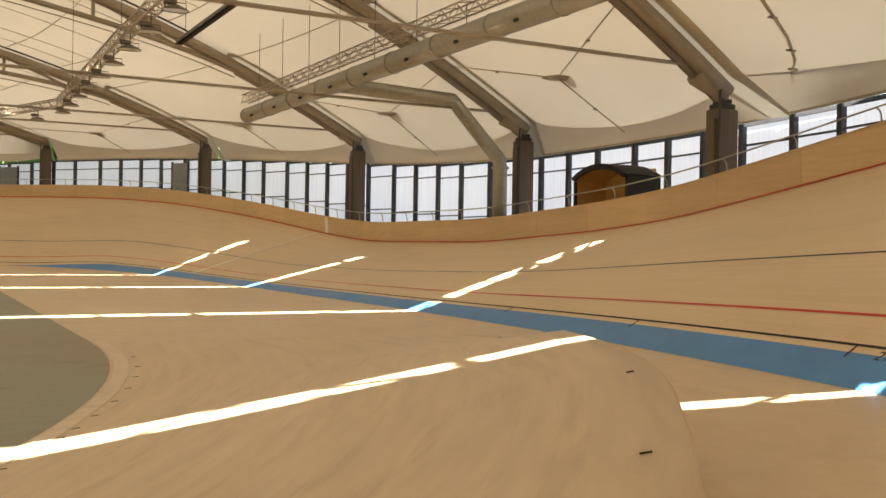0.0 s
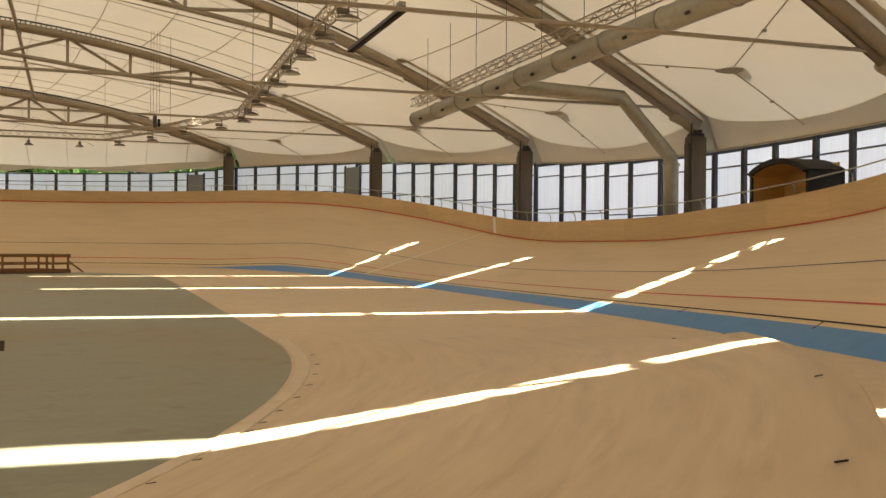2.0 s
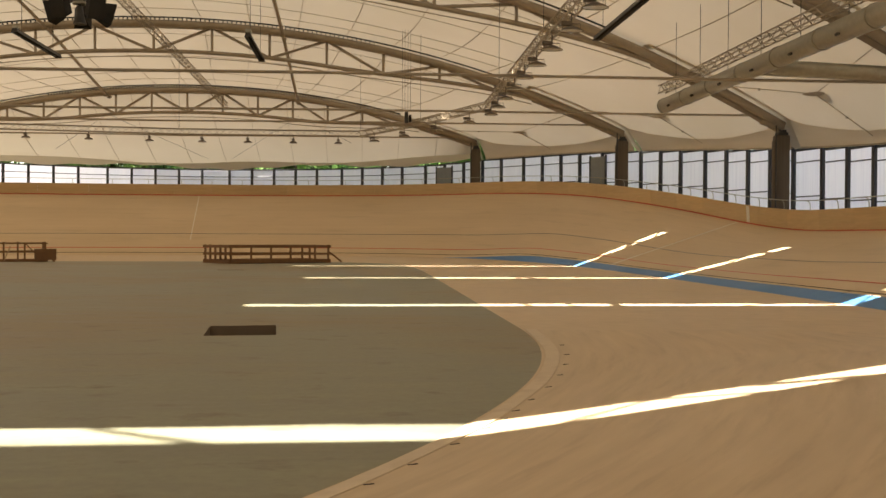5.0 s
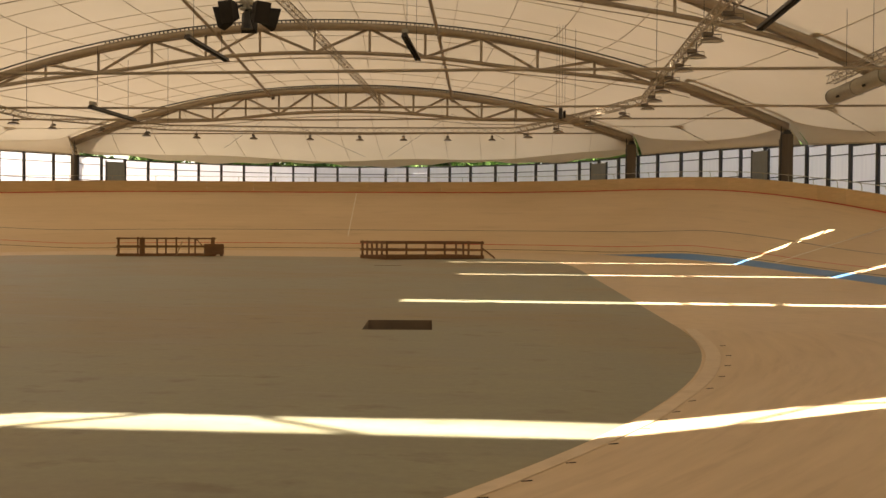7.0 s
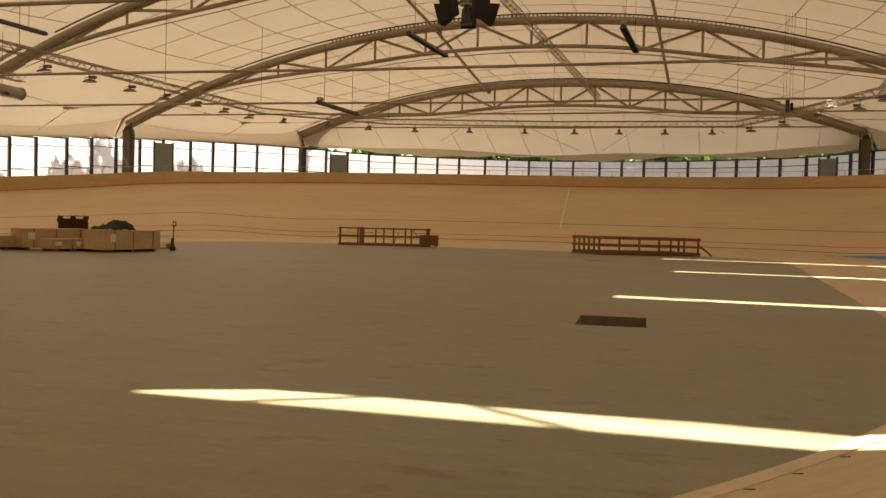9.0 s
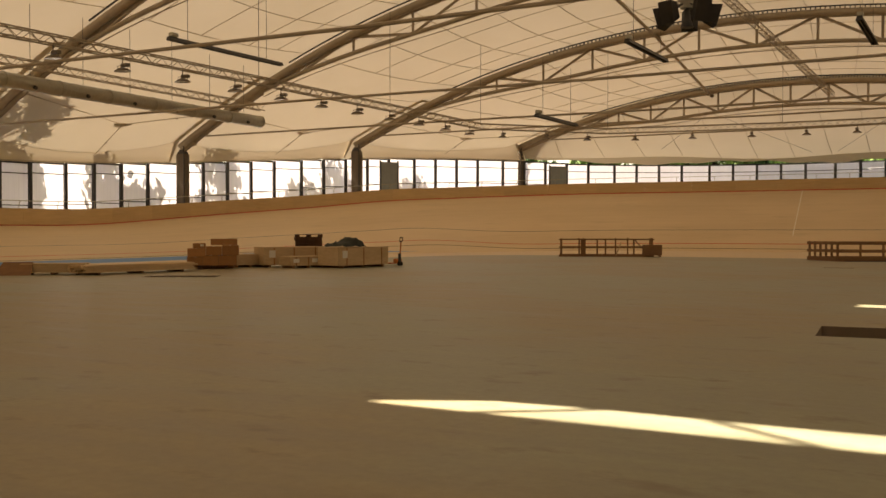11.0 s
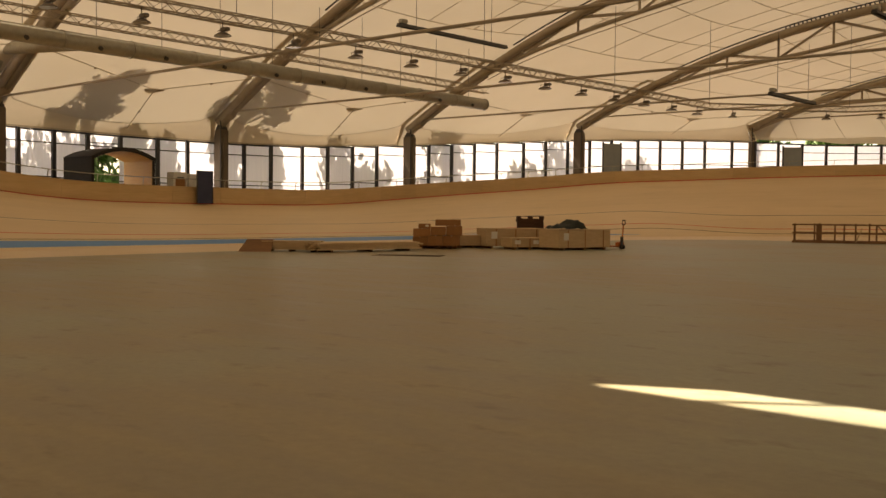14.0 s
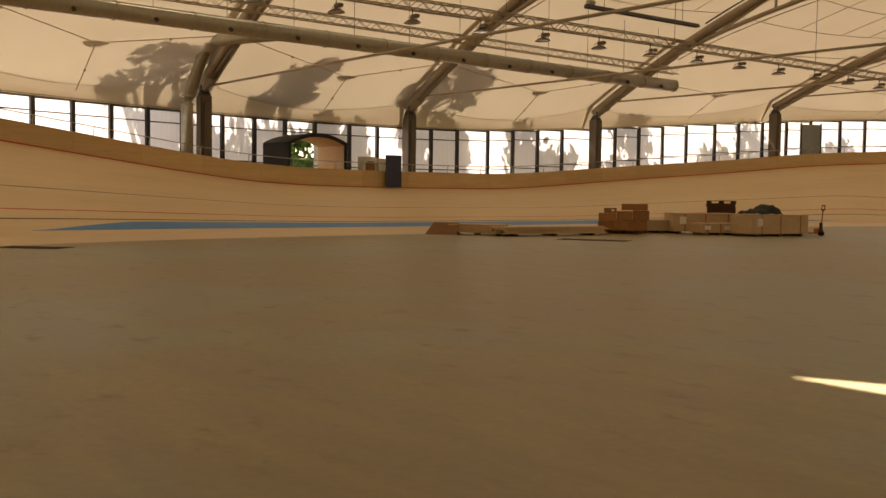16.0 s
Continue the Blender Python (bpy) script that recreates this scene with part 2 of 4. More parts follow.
# ---- mesh helpers ----
class Shape:
    """Collects boxes, tubes and sheets into one mesh."""

    def __init__(self):
        self.v, self.f, self.uv = [], [], {}

    def add(self, verts, faces):
        n = len(self.v)
        self.v += [tuple(p) for p in verts]
        self.f += [tuple(i + n for i in f) for f in faces]
        return self

    def box(self, m, sx, sy, sz, bevel=0.0):
        """A box whose base centre lies at m's origin; chamfered top and bottom edges where bevel is given."""
        if not bevel:
            p = [(x * sx / 2, y * sy / 2, z * sz) for z in (0, 1) for x, y in ((-1, -1), (1, -1), (1, 1), (-1, 1))]
            rings = 2
        else:
            b = min(bevel, sz / 3, sx / 3, sy / 3)
            p = []
            for z, k in ((0, b), (b, 0), (sz - b, 0), (sz, b)):
                p += [(x * (sx / 2 - k), y * (sy / 2 - k), z) for x, y in ((-1, -1), (1, -1), (1, 1), (-1, 1))]
            rings = 4
        f = [(3, 2, 1, 0), tuple(range(4 * rings - 4, 4 * rings))]
        for r in range(rings - 1):
            f += [(4 * r + i, 4 * r + (i + 1) % 4, 4 * r + 4 + (i + 1) % 4, 4 * r + 4 + i) for i in range(4)]
        return self.add([m @ Vector(q) for q in p], f)

    def tube(self, path, radius, seg=8, closed=False, flat=1.0):
        """A round bar along path; flat squeezes it upright."""
        path = [Vector(p) for p in path]
        n, rings = len(path), []
        for i, p in enumerate(path):
            a = path[(i - 1) % n] if closed or i else p
            b = path[(i + 1) % n] if closed or i < n - 1 else p
            d = (b - a).normalized()
            up = Vector((0, 0, 1)) if abs(d.z) < 0.95 else Vector((1, 0, 0))
            s = d.cross(up).normalized()
            w = s.cross(d)
            r = radius[i] if isinstance(radius, (list, tuple)) else radius
            rings += [p + r * (math.cos(k) * s + flat * math.sin(k) * w) for k in [2 * math.pi * (j + 0.5) / seg for j in range(seg)]]
        f = []
        for i in range(n if closed else n - 1):
            k = (i + 1) % n
            f += [(i * seg + j, i * seg + (j + 1) % seg, k * seg + (j + 1) % seg, k * seg + j) for j in range(seg)]
        if not closed:
            f += [tuple(range(seg))[::-1], tuple(range((n - 1) * seg, n * seg))]
        return self.add(rings, f)

    def beam(self, p, q, w, h):
        """A square bar from p to q, w wide and h high."""
        p, q = Vector(p), Vector(q)
        d = (q - p).normalized()
        up = Vector((0, 0, 1)) if abs(d.z) < 0.95 else Vector((0, 1, 0))
        s = d.cross(up).normalized()
        t = s.cross(d)
        c = [(a * w / 2) * s + (b * h / 2) * t for a, b in ((-1, -1), (1, -1), (1, 1), (-1, 1))]
        return self.add([p + k for k in c] + [q + k for k in c], [(3, 2, 1, 0), (4, 5, 6, 7)] + [(i, (i + 1) % 4, 4 + (i + 1) % 4, 4 + i) for i in range(4)])

    def sheet(self, rows, closed=False):
        """A grid of points as a surface; closed joins the last row to the first."""
        n, k = len(rows), len(rows[0])
        f = [(i * k + j, i * k + j + 1, (i + 1) % n * k + j + 1, (i + 1) % n * k + j) for i in range(n if closed else n - 1) for j in range(k - 1)]
        return self.add([p for r in rows for p in r], f)


def part(name, shape, mat, parent=None, label="", smooth=False, uv=None):
    me = bpy.data.meshes.new(name)
    me.from_pydata(shape.v, [], shape.f)
    me.materials.append(mat)
    if uv:
        layer = me.uv_layers.new()
        for loop in me.loops:
            layer.data[loop.index].uv = uv[loop.vertex_index]
    if smooth:
        me.polygons.foreach_set("use_smooth", [True] * len(me.polygons))
    me.update()
    ob = new(name, me)
    if parent:
        ob.parent = parent
    if label:
        ob["label"] = label
    return ob


def thing(name, label, category, group="", kind="", m=None):
    ob = tagged(new(name), label, category, group, kind)
    if m is not None:
        ob.matrix_basis = m
    return ob


I4 = Matrix.Identity(4)


def smooth01(x):
    x = min(max(x, 0.0), 1.0)
    return x * x * (3 - 2 * x)


def place(x, y, z=0.0, turn=0.0):
    return pose(x, y, z, 0, 0, turn)


# ---- the plan ----
def oval(a, b, n, cx, cy, count):
    """Points of a superellipse (a along y, b along x), evenly spaced, anticlockwise from +x."""
    fine = []
    for i in range(4000):
        t = 2 * math.pi * i / 4000
        c, s = math.cos(t), math.sin(t)
        fine.append(Vector((cx + b * math.copysign(abs(c) ** (2 / n), c), cy + a * math.copysign(abs(s) ** (2 / n), s), 0)))
    run = [0.0]
    for i in range(4000):
        run.append(run[-1] + (fine[(i + 1) % 4000] - fine[i]).length)
    out, j = [], 0
    for k in range(count):
        want = run[-1] * k / count
        while run[j + 1] < want:
            j += 1
        f = (want - run[j]) / max(run[j + 1] - run[j], 1e-9)
        out.append(fine[j].lerp(fine[(j + 1) % 4000], f))
    return out, run[-1]


def normals(points):
    n, out = len(points), []
    for i in range(n):
        d = points[(i + 2) % n] - points[i - 2]
        out.append(Vector((d.y, -d.x, 0)).normalized())
    return out


N = 480
INNER, LAP = oval(42.0, 23.5, 3.25, 0, 0, N)
OUT = normals(INNER)
WIDTH = 7.4


def rim(y, x=0.0):
    """Height of the upper edge of the banking; the low points of the two straights lie a little apart."""
    z = 1.93 + (3.0 - 0.2 * smooth01((y - 8) / 20)) * smooth01((abs(y - 0.5 - 0.085 * x) - 3) / 37)
    z -= 0.24 * smooth01((-y - 5) / 10) + 0.10 * (1 - smooth01((abs(y) - 8) / 14))
    return z - 0.6 * smooth01(-x / 20) * smooth01((y - 8) / 18) * smooth01((48 - y) / 14)


def on_track(i, s, lift=0.0):
    """A point of the banking: station i, s metres up from the inner edge."""
    i %= N
    rise = rim(INNER[i].y * 1.1, INNER[i].x) / WIDTH
    run = math.sqrt(1 - rise * rise)
    p, o = INNER[i], OUT[i]
    return Vector((p.x + o.x * (s * run - lift * rise), p.y + o.y * (s * run - lift * rise), s * rise + lift * run))


def in_bend(i):
    return smooth01((abs(INNER[i % N].y) - 26) / 10)


def strip(s0, width, drop, lift):
    """A painted line all round; in the bends it runs lower by drop, where the blue band is left out."""
    rows = []
    for i in range(N):
        left = smooth01((-INNER[i].x - 10) / 10) * (1 - in_bend(i))
        s = s0 + (0.30 * left if s0 < 5 else 0.0) - drop * in_bend(i) * (1.0 if INNER[i].y > 0 else 0.5)
        rows.append([on_track(i, s, lift), on_track(i, s + width, lift)])
    return Shape().sheet(rows, True)


# ---- ground and floors ----
# ground tone is set pale so that sunlight bounces up onto the panes
ground = part("ground", Shape().sheet([[(x, y, -0.5) for x in (-900, -60, 60, 900)] for y in (-900, -70, 70, 900)]), BOUNCE_GROUND)
tagged(ground, "ground round the velodrome hall, toned pale to bounce light onto the panes", "ground", kind="structure")

SLAB_C = Vector((-2.0, -3.0))


def slab_edge(count):
    """Outline of the concrete: blunt far end, a long curve beside the berm."""
    out = []
    for k in range(count):
        t = 2 * math.pi * k / count
        c, s = math.cos(t), math.sin(t)
        n, a = (6.0, 28.0) if s > 0 else (3.5, 30.5)
        x, y = SLAB_C.x + 16.8 * math.copysign(abs(c) ** (2 / n), c), SLAB_C.y + a * math.copysign(abs(s) ** (2 / n), s)
        if c <= 0 or s >= 0:
            out.append(Vector((x, y, 0)))
    for k in range(1, 61):
        y = -33.5 + 30.4 * k / 61
        out.append(Vector((14.8 - 0.0137 * max(0.0, -16 - y) ** 2.26, y, 0)))
    return out


SLAB = slab_edge(240)
PITS = [(10.1, -16.4, 1.13, 1.7, 0.55), (6.3, 11.4, 1.2, 0.35, 0.3), (-12.4, -7.8, 2.5, 1.15, 0.5), (-15.6, -25.8, 1.9, 1.1, 0.5)]
PIT_TURN = [5, 0, 30, 45]


def pit_corners(k):
    x, y, w, d, _ = PITS[k]
    return [place(x, y, 0, PIT_TURN[k]) @ Vector((a * w / 2, b * d / 2, 0)) for a, b in ((-1, -1), (1, -1), (1, 1), (-1, 1))]


bm = bmesh.new()
edges = []
for ring in [SLAB] + [pit_corners(k) for k in range(len(PITS))]:
    vs = [bm.verts.new(p) for p in ring]
    edges += [bm.edges.new((vs[i], vs[(i + 1) % len(vs)])) for i in range(len(vs))]
bmesh.ops.triangle_fill(bm, use_beauty=True, use_dissolve=False, edges=edges)
me = bpy.data.meshes.new("infield")
for f in bm.faces:
    if f.normal.z < 0:
        f.normal_flip()
bm.to_mesh(me)
bm.free()
me.materials.append(CONCRETE)
infield = tagged(new("floor_infield", me), "worn grey-brown concrete infield slab with open service pits", "floor", kind="structure")
for k, (x, y, w, d, deep) in enumerate(PITS):
    s = Shape()
    top = pit_corners(k)
    low = [p - Vector((0, 0, deep)) for p in top]
    s.add(top + low, [(i, 4 + i, 4 + (i + 1) % 4, (i + 1) % 4) for i in range(4)] + [(4, 5, 6, 7)])
    part("service_pit", s, PITWALL, infield, "open dark service pit")

bm = bmesh.new()
edges = []
for ring in (SLAB, INNER):
    vs = [bm.verts.new(p) for p in ring]
    edges += [bm.edges.new((vs[i], vs[(i + 1) % len(vs)])) for i in range(len(vs))]
bmesh.ops.triangle_fill(bm, use_beauty=True, use_dissolve=False, edges=edges)
for f in bm.faces:
    if f.normal.z < 0:
        f.normal_flip()
me = bpy.data.meshes.new("apron")
bm.to_mesh(me)
bm.free()
me.materials.append(APRON)
apron = tagged(new("floor_apron", me), "flat pale plywood apron between infield and banking", "floor", kind="structure")

# ---- banked track ----
rows, uv = [], {}
for i in range(N + 1):
    rows.append([on_track(i, WIDTH * j / 14) for j in range(15)])
for i in range(N + 1):
    for j in range(15):
        uv[i * 15 + j] = (LAP * i / N, WIDTH * j / 14)
track = part("track", Shape().sheet(rows), WOOD, smooth=True, uv=uv)
tagged(track, "pale pine boards of the banked cycling track", "track", kind="structure")


def blue_width(i):
    p = INNER[i % N]
    lo, hi, taper = (-44, 37, 10) if p.x > 0 else (-24.5, 26, 5)
    return 0.65 * smooth01((p.y - lo) / taper) * smooth01((hi - p.y) / 12)


def blue_foot(i):
    """The far straight's band lies a hand's width up the banking."""
    return 0.004 if INNER[i % N].x > 0 else 0.30


for side in (1, -1):
    st = [i for i in range(-N // 2, N // 2) if INNER[i % N].x * side > 0 and blue_width(i) > 0.01]
    if side < 0:
        st = sorted(i % N for i in st)
    sh = Shape().sheet([[on_track(i, blue_foot(i), 0.004), on_track(i, blue_foot(i) + blue_width(i), 0.004)] for i in st])
    part("blue_band", sh, BLUE, track, "light blue painted band along the inner edge")
for name, s, w, drop, mat, label in (("measuring_line", 0.79, 0.05, 0.5, BLACK, "black painted line"), ("sprinter_line", 1.44, 0.06, 0.58, RED, "red painted line"),
                               ("stayer_line", 3.12, 0.045, 0.62, STAYER, "dark blue painted line"), ("rim_line", 7.32, 0.07, 0.0, RED, "red painted line")):
    part(name, strip(s, w, drop, 0.005), mat, track, label)


def station(x_sign, y):
    return min((i for i in range(N) if INNER[i].x * x_sign > 0), key=lambda i: abs(INNER[i].y - y))


def cross_line(i, s0, s1, half, mat, name, label, lift=0.006):
    c = [on_track(i, s, lift) for s in (s0, s1)]
    along = (INNER[(i + 1) % N] - INNER[i - 1]).normalized() * half
    part(name, Shape().add([c[0] - along, c[0] + along, c[1] + along, c[1] - along], [(0, 1, 2, 3)]), mat, track, label)


cross_line(station(1, 13.0), 0.7, 7.3, 0.17, CREAM, "finish_line", "pale painted line across the banking")
FAR = min(range(N), key=lambda i: abs(INNER[i].x + 1.0) + (100 if INNER[i].y < 0 else 0))
cross_line(FAR, 1.8, 7.3, 0.03, CREAM, "pursuit_line", "thin pale line across the banking")
for k, y in enumerate((-24.4, -19.3, -14.5, -9.6)):
    i = station(1, y)
    cross_line(i, 0.55, 0.80, 0.02, BLACK, "metre_mark", "short black painted mark")

# outer boards, deck and railing
TOP = [on_track(i, WIDTH) for i in range(N)]
BOARD_H = 0.82
fence = thing("rim_fence", "varnished larch boards along the upper edge of the banking", "fence", kind="structure")
PER = 6
for k in range(N // PER):
    i0, i1 = k * PER, (k + 1) * PER
    s = Shape()
    inner = [TOP[i % N].copy() for i in range(i0, i1 + 1)]
    d0 = (inner[1] - inner[0]).normalized() * 0.004
    inner[0] += d0
    inner[-1] -= (inner[-1] - inner[-2]).normalized() * 0.004
    row = []
    for i, p in zip(range(i0, i1 + 1), inner):
        o = OUT[i % N]
        lean = o * 0.05
        row.append([p + Vector((0, 0, 0.0)), p - lean + Vector((0, 0, BOARD_H)), p - lean + o * 0.05 + Vector((0, 0, BOARD_H)), p + o * 0.05])
    s.sheet([r + [r[0]] for r in row])
    s.add(row[0] + row[-1], [(0, 1, 2, 3), (7, 6, 5, 4)])
    part("fence_board", s, BOARD, fence)
part("base_line", Shape().sheet([[TOP[i] - OUT[i] * 0.008 + Vector((0, 0, 0.005)), TOP[i] - OUT[i] * 0.014 + Vector((0, 0, 0.025))] for i in range(N)], True), RED, fence, "red painted line along the foot of the boards")
mark = station(1, 12.2)
along = (TOP[mark + 1] - TOP[mark - 1]).normalized() * 0.16
foot, head = TOP[mark] - OUT[mark] * 0.012 + Vector((0, 0, 0.03)), TOP[mark] - OUT[mark] * 0.062 + Vector((0, 0, BOARD_H - 0.01))
part("finish_mark", Shape().add([foot - along, foot + along, head + along, head - along], [(0, 1, 2, 3)]), CREAM, fence, "pale painted stripe on the boards")
cap = [TOP[i] - OUT[i] * 0.025 + Vector((0, 0, BOARD_H + 0.003)) for i in range(N)]
part("cap_rail", Shape().sheet([[p - OUT[i] * 0.045, p - OUT[i] * 0.045 + Vector((0, 0, 0.03)), p + OUT[i] * 0.045 + Vector((0, 0, 0.03)), p + OUT[i] * 0.045] for i, p in enumerate(cap)], True), BOARD, fence)

FACADE_C = Vector((-0.6, 1.0))
FACADE, FLAP = oval(53.4, 36.0, 2.0, FACADE_C.x, FACADE_C.y, 720)
FOUT = normals(FACADE)


def near_facade(p):
    a = math.atan2((p.y - FACADE_C.y) / 53.4, (p.x - FACADE_C.x) / 36.0)
    return Vector((FACADE_C.x + 35.7 * math.cos(a), FACADE_C.y + 53.1 * math.sin(a), 0))


deck = Shape().sheet([[TOP[i] + OUT[i] * 0.06 + Vector((0, 0, 0.15)), Vector((*near_facade(TOP[i]).xy, TOP[i].z + 0.15))] for i in range(N)], True)
tagged(part("floor_deck", deck, CONCRETE), "concrete spectators' walkway behind the banking", "floor", kind="structure")
railing = thing("railing", "thin galvanised tube railing above the rim boards", "railing", kind="structure")
HAND = [TOP[i] + OUT[i] * 0.12 + Vector((0, 0, BOARD_H + 0.42)) for i in range(0, N, 2)]
part("handrail", Shape().tube(HAND, 0.022, 6, True), GALV, railing)
post = None
for i in range(0, N, 5):
    p, o = TOP[i], OUT[i]
    a = math.degrees(math.atan2(o.y, o.x))
    if post is None:
        pts = [(0.30, 0, 0.1), (0.30, 0, BOARD_H + 0.15), (0.28, 0, BOARD_H + 0.30), (0.22, 0, BOARD_H + 0.39), (0.12, 0, BOARD_H + 0.42)]
        post = part("rail_post", Shape().tube(pts, 0.02, 6), GALV, railing).data
        ob = bpy.data.objects["rail_post"]
    else:
        ob = new("rail_post", post)
        ob.parent = railing
    ob.matrix_basis = place(p.x, p.y, p.z, a)

# ---- columns and arches ----
# y, right x, left x, right top, left top, crown of the upper chord
BAYS = [(-41.0, 21.0, -23.0, 8.0, 8.0, 12.9), (-27.25, 28.6, -30.0, 6.6, 7.0, 14.75), (-13.0, 31.7, -33.6, 5.5, 6.15, 16.1), (1.0, 34.4, -36.0, 6.04, 6.17, 16.7),
        (15.0, 33.1, -34.3, 6.66, 6.56, 16.1), (29.0, 28.7, -30.1, 7.65, 7.57, 14.5), (43.0, 20.9, -23.1, 8.25, 8.05, 12.45)]


def column(x, y, top, side):
    base = rim(y) - 0.2
    th = thing("roof_column", "brown weathered concrete roof column on the walkway", "column", "roof columns", m=place(x, y, base))
    h = top - base
    s = Shape().box(I4, 0.66, 0.52, h, 0.04)
    part("shaft", s, PILLAR, th)
    s = Shape().box(place(-0.38 * side, 0.0, 0.02), 0.1, 0.3, h - 0.3, 0.02).box(place(0, 0.30, 0.02), 0.3, 0.08, h - 0.25, 0.02)
    part("pilaster", s, PILLAR, th, "narrow concrete rib")
    part("bearing", Shape().box(place(0, 0, h), 0.5, 0.46, 0.14, 0.02).box(place(0, 0, h + 0.14), 0.36, 0.36, 0.14, 0.02), DARKSTEEL, th, "dark steel bearing")
    part("drain_pipe", Shape().tube([(-0.42 * side, -0.34, 0), (-0.42 * side, -0.34, h + 0.45), (-0.1 * side, -0.34, h + 0.55)], 0.035, 6), DARKSTEEL, th, "dark thin drain pipe")
    part("junction_box", Shape().box(place(0.12 * side, 0.36 if side > 0 else 0.38, h - 0.42), 0.16, 0.1, 0.24, 0.02), WHITEBOX, th, "small white box near the column top")


def arch_point(k, t, drop=0.0):
    """Upper chord of arch k; t from -1 (left) to 1 (right)."""
    y, xr, xl, zr, zl, crown = BAYS[k]
    x = xl + (xr - xl) * (t + 1) / 2
    zs = (zl + (zr - zl) * (t + 1) / 2) + 0.45
    return Vector((x, y, zs + (crown - zs) * (1 - abs(t) ** 2.1) - drop))


def depth(t):
    return 1.55 * smooth01((0.86 - abs(t)) / 0.5) ** 0.8


def arch(k):
    y, xr, xl, zr, zl, crown = BAYS[k]
    th = thing("arch_truss", "beige painted steel arch truss spanning the hall", "roof truss", "roof arches")
    ts = [-1 + 2 * i / 60 for i in range(61)]
    for dy, name in ((-0.2, "upper_chord"), (0.2, "upper_chord")):
        part(name, Shape().tube([arch_point(k, t) + Vector((0, dy, 0)) for t in ts], 0.22, 8), STEEL, th, smooth=True)
    ts2 = [-0.87 + 1.74 * i / 50 for i in range(51)]
    part("lower_chord", Shape().tube([arch_point(k, t, depth(t) + 0.1) for t in ts2], 0.13, 8), STEEL, th, smooth=True)
    ts3 = [-0.80 + 1.6 * i / 40 for i in range(41)]
    part("cable_rail", Shape().tube([arch_point(k, t, depth(t) + 0.45) for t in ts3], 0.03, 5), STEEL, th, "thin service rail under the truss")
    for side in (-1, 1):
        web = [side * (0.8 + 0.2 * i / 8) for i in range(9)]
        sh = Shape()
        for dy in (-0.06, 0.06):
            sh.sheet([[arch_point(k, t, -0.12) + Vector((0, dy, 0)), arch_point(k, t, 0.42) + Vector((0, dy, 0))] for t in web])
        part("haunch", sh, STEEL, th)
    plate = Shape().sheet([[arch_point(k, t, -0.2) + Vector((0, a, 0)) for a in (-0.3, 0.12)] for t in ts[8:53]])
    part("top_plate", plate, DARKSTEEL, th, "dark clamping plate along the cloth")
    part("clamp_bar", Shape().tube([arch_point(k, t, -0.38) + Vector((0, -0.3, 0)) for t in ts[8:53]], 0.06, 6), DARKSTEEL, th, "dark clamping bar")
    clips = Shape()
    for i in range(100):
        t = -0.46 + 0.92 * i / 99
        clips.beam(arch_point(k, t, -0.2) + Vector((0, -0.29, 0)), arch_point(k, t, -0.32) + Vector((0, -0.29, 0)), 0.05, 0.16)
    tagged(part("clip", clips, DARKSTEEL, th, "row of dark clamp clips"), kind="stuff")
    posts = [-0.72, -0.60, -0.48, -0.36, -0.24, -0.12, 0.0, 0.12, 0.24, 0.36, 0.48, 0.60, 0.72]
    for i, t in enumerate(posts):
        part("web_post", Shape().tube([arch_point(k, t, 0.1), arch_point(k, t, depth(t) + 0.1)], 0.085, 6), STEEL, th)
        if i < len(posts) - 1:
            u = posts[i + 1]
            a, b = (arch_point(k, t, 0.1), arch_point(k, u, depth(u) + 0.1)) if i % 2 else (arch_point(k, t, depth(t) + 0.1), arch_point(k, u, 0.1))
            part("web_diagonal", Shape().tube([a, b], 0.09, 6), STEEL, th)
    for side, x, z in ((1, xr, zr), (-1, xl, zl)):
        foot = arch_point(k, side * 0.985)
        part("foot", Shape().tube([(x, y, z + 0.27), (x - side * 0.15, y, z + 0.5), foot + Vector((-side * 0.5, 0, 0.1))], [0.2, 0.26, 0.3], 8), STEEL, th, smooth=True)
    tz = min(zr, zl) + 1.0
    a = next(t / 200 for t in range(-200, 0) if arch_point(k, t / 200).z > tz + 0.35)
    b = next(t / 200 for t in range(200, 0, -1) if arch_point(k, t / 200).z > tz + 0.35)
    pa, pb = arch_point(k, a, 0.3), arch_point(k, b, 0.3)
    part("tie_rod", Shape().tube([pa, pa.lerp(pb, 0.33), pa.lerp(pb, 0.5) - Vector((0, 0, 0.06)), pa.lerp(pb, 0.67), pb], 0.055, 6), STEEL, th, "slender horizontal tie rod")


for k, (y, xr, xl, zr, zl, crown) in enumerate(BAYS):
    column(xr, y, zr, 1)
    column(xl, y, zl, -1)
    arch(k)

# longitudinal tubes between the arches
for x in (-7.0, 7.2):
    th = thing("roof_purlin", "beige steel tube joining the arches lengthwise", "roof tube", "roof tubes")
    pts = []
    for k in range(len(BAYS)):
        t = (x - BAYS[k][2]) / (BAYS[k][1] - BAYS[k][2]) * 2 - 1
        pts.append(arch_point(k, t, 0.25))
    part("pipe", Shape().tube(pts, 0.11, 8), STEEL, th)
    for p in pts:
        for k in (-1, 1):
            part("collar", Shape().tube([p + Vector((0, k * 0.5, 0)), p + Vector((0, k * 0.66, 0))], 0.155, 8), STEEL, th)

# ---- tent roof ----


def eave(y):
    if y < 1:
        return 5.42 + 0.5 * smooth01((-5 - y) / 45)
    return 5.42 + 1.98 * smooth01((y - 1) / 40) - 0.2 * smooth01((y - 42) / 6)


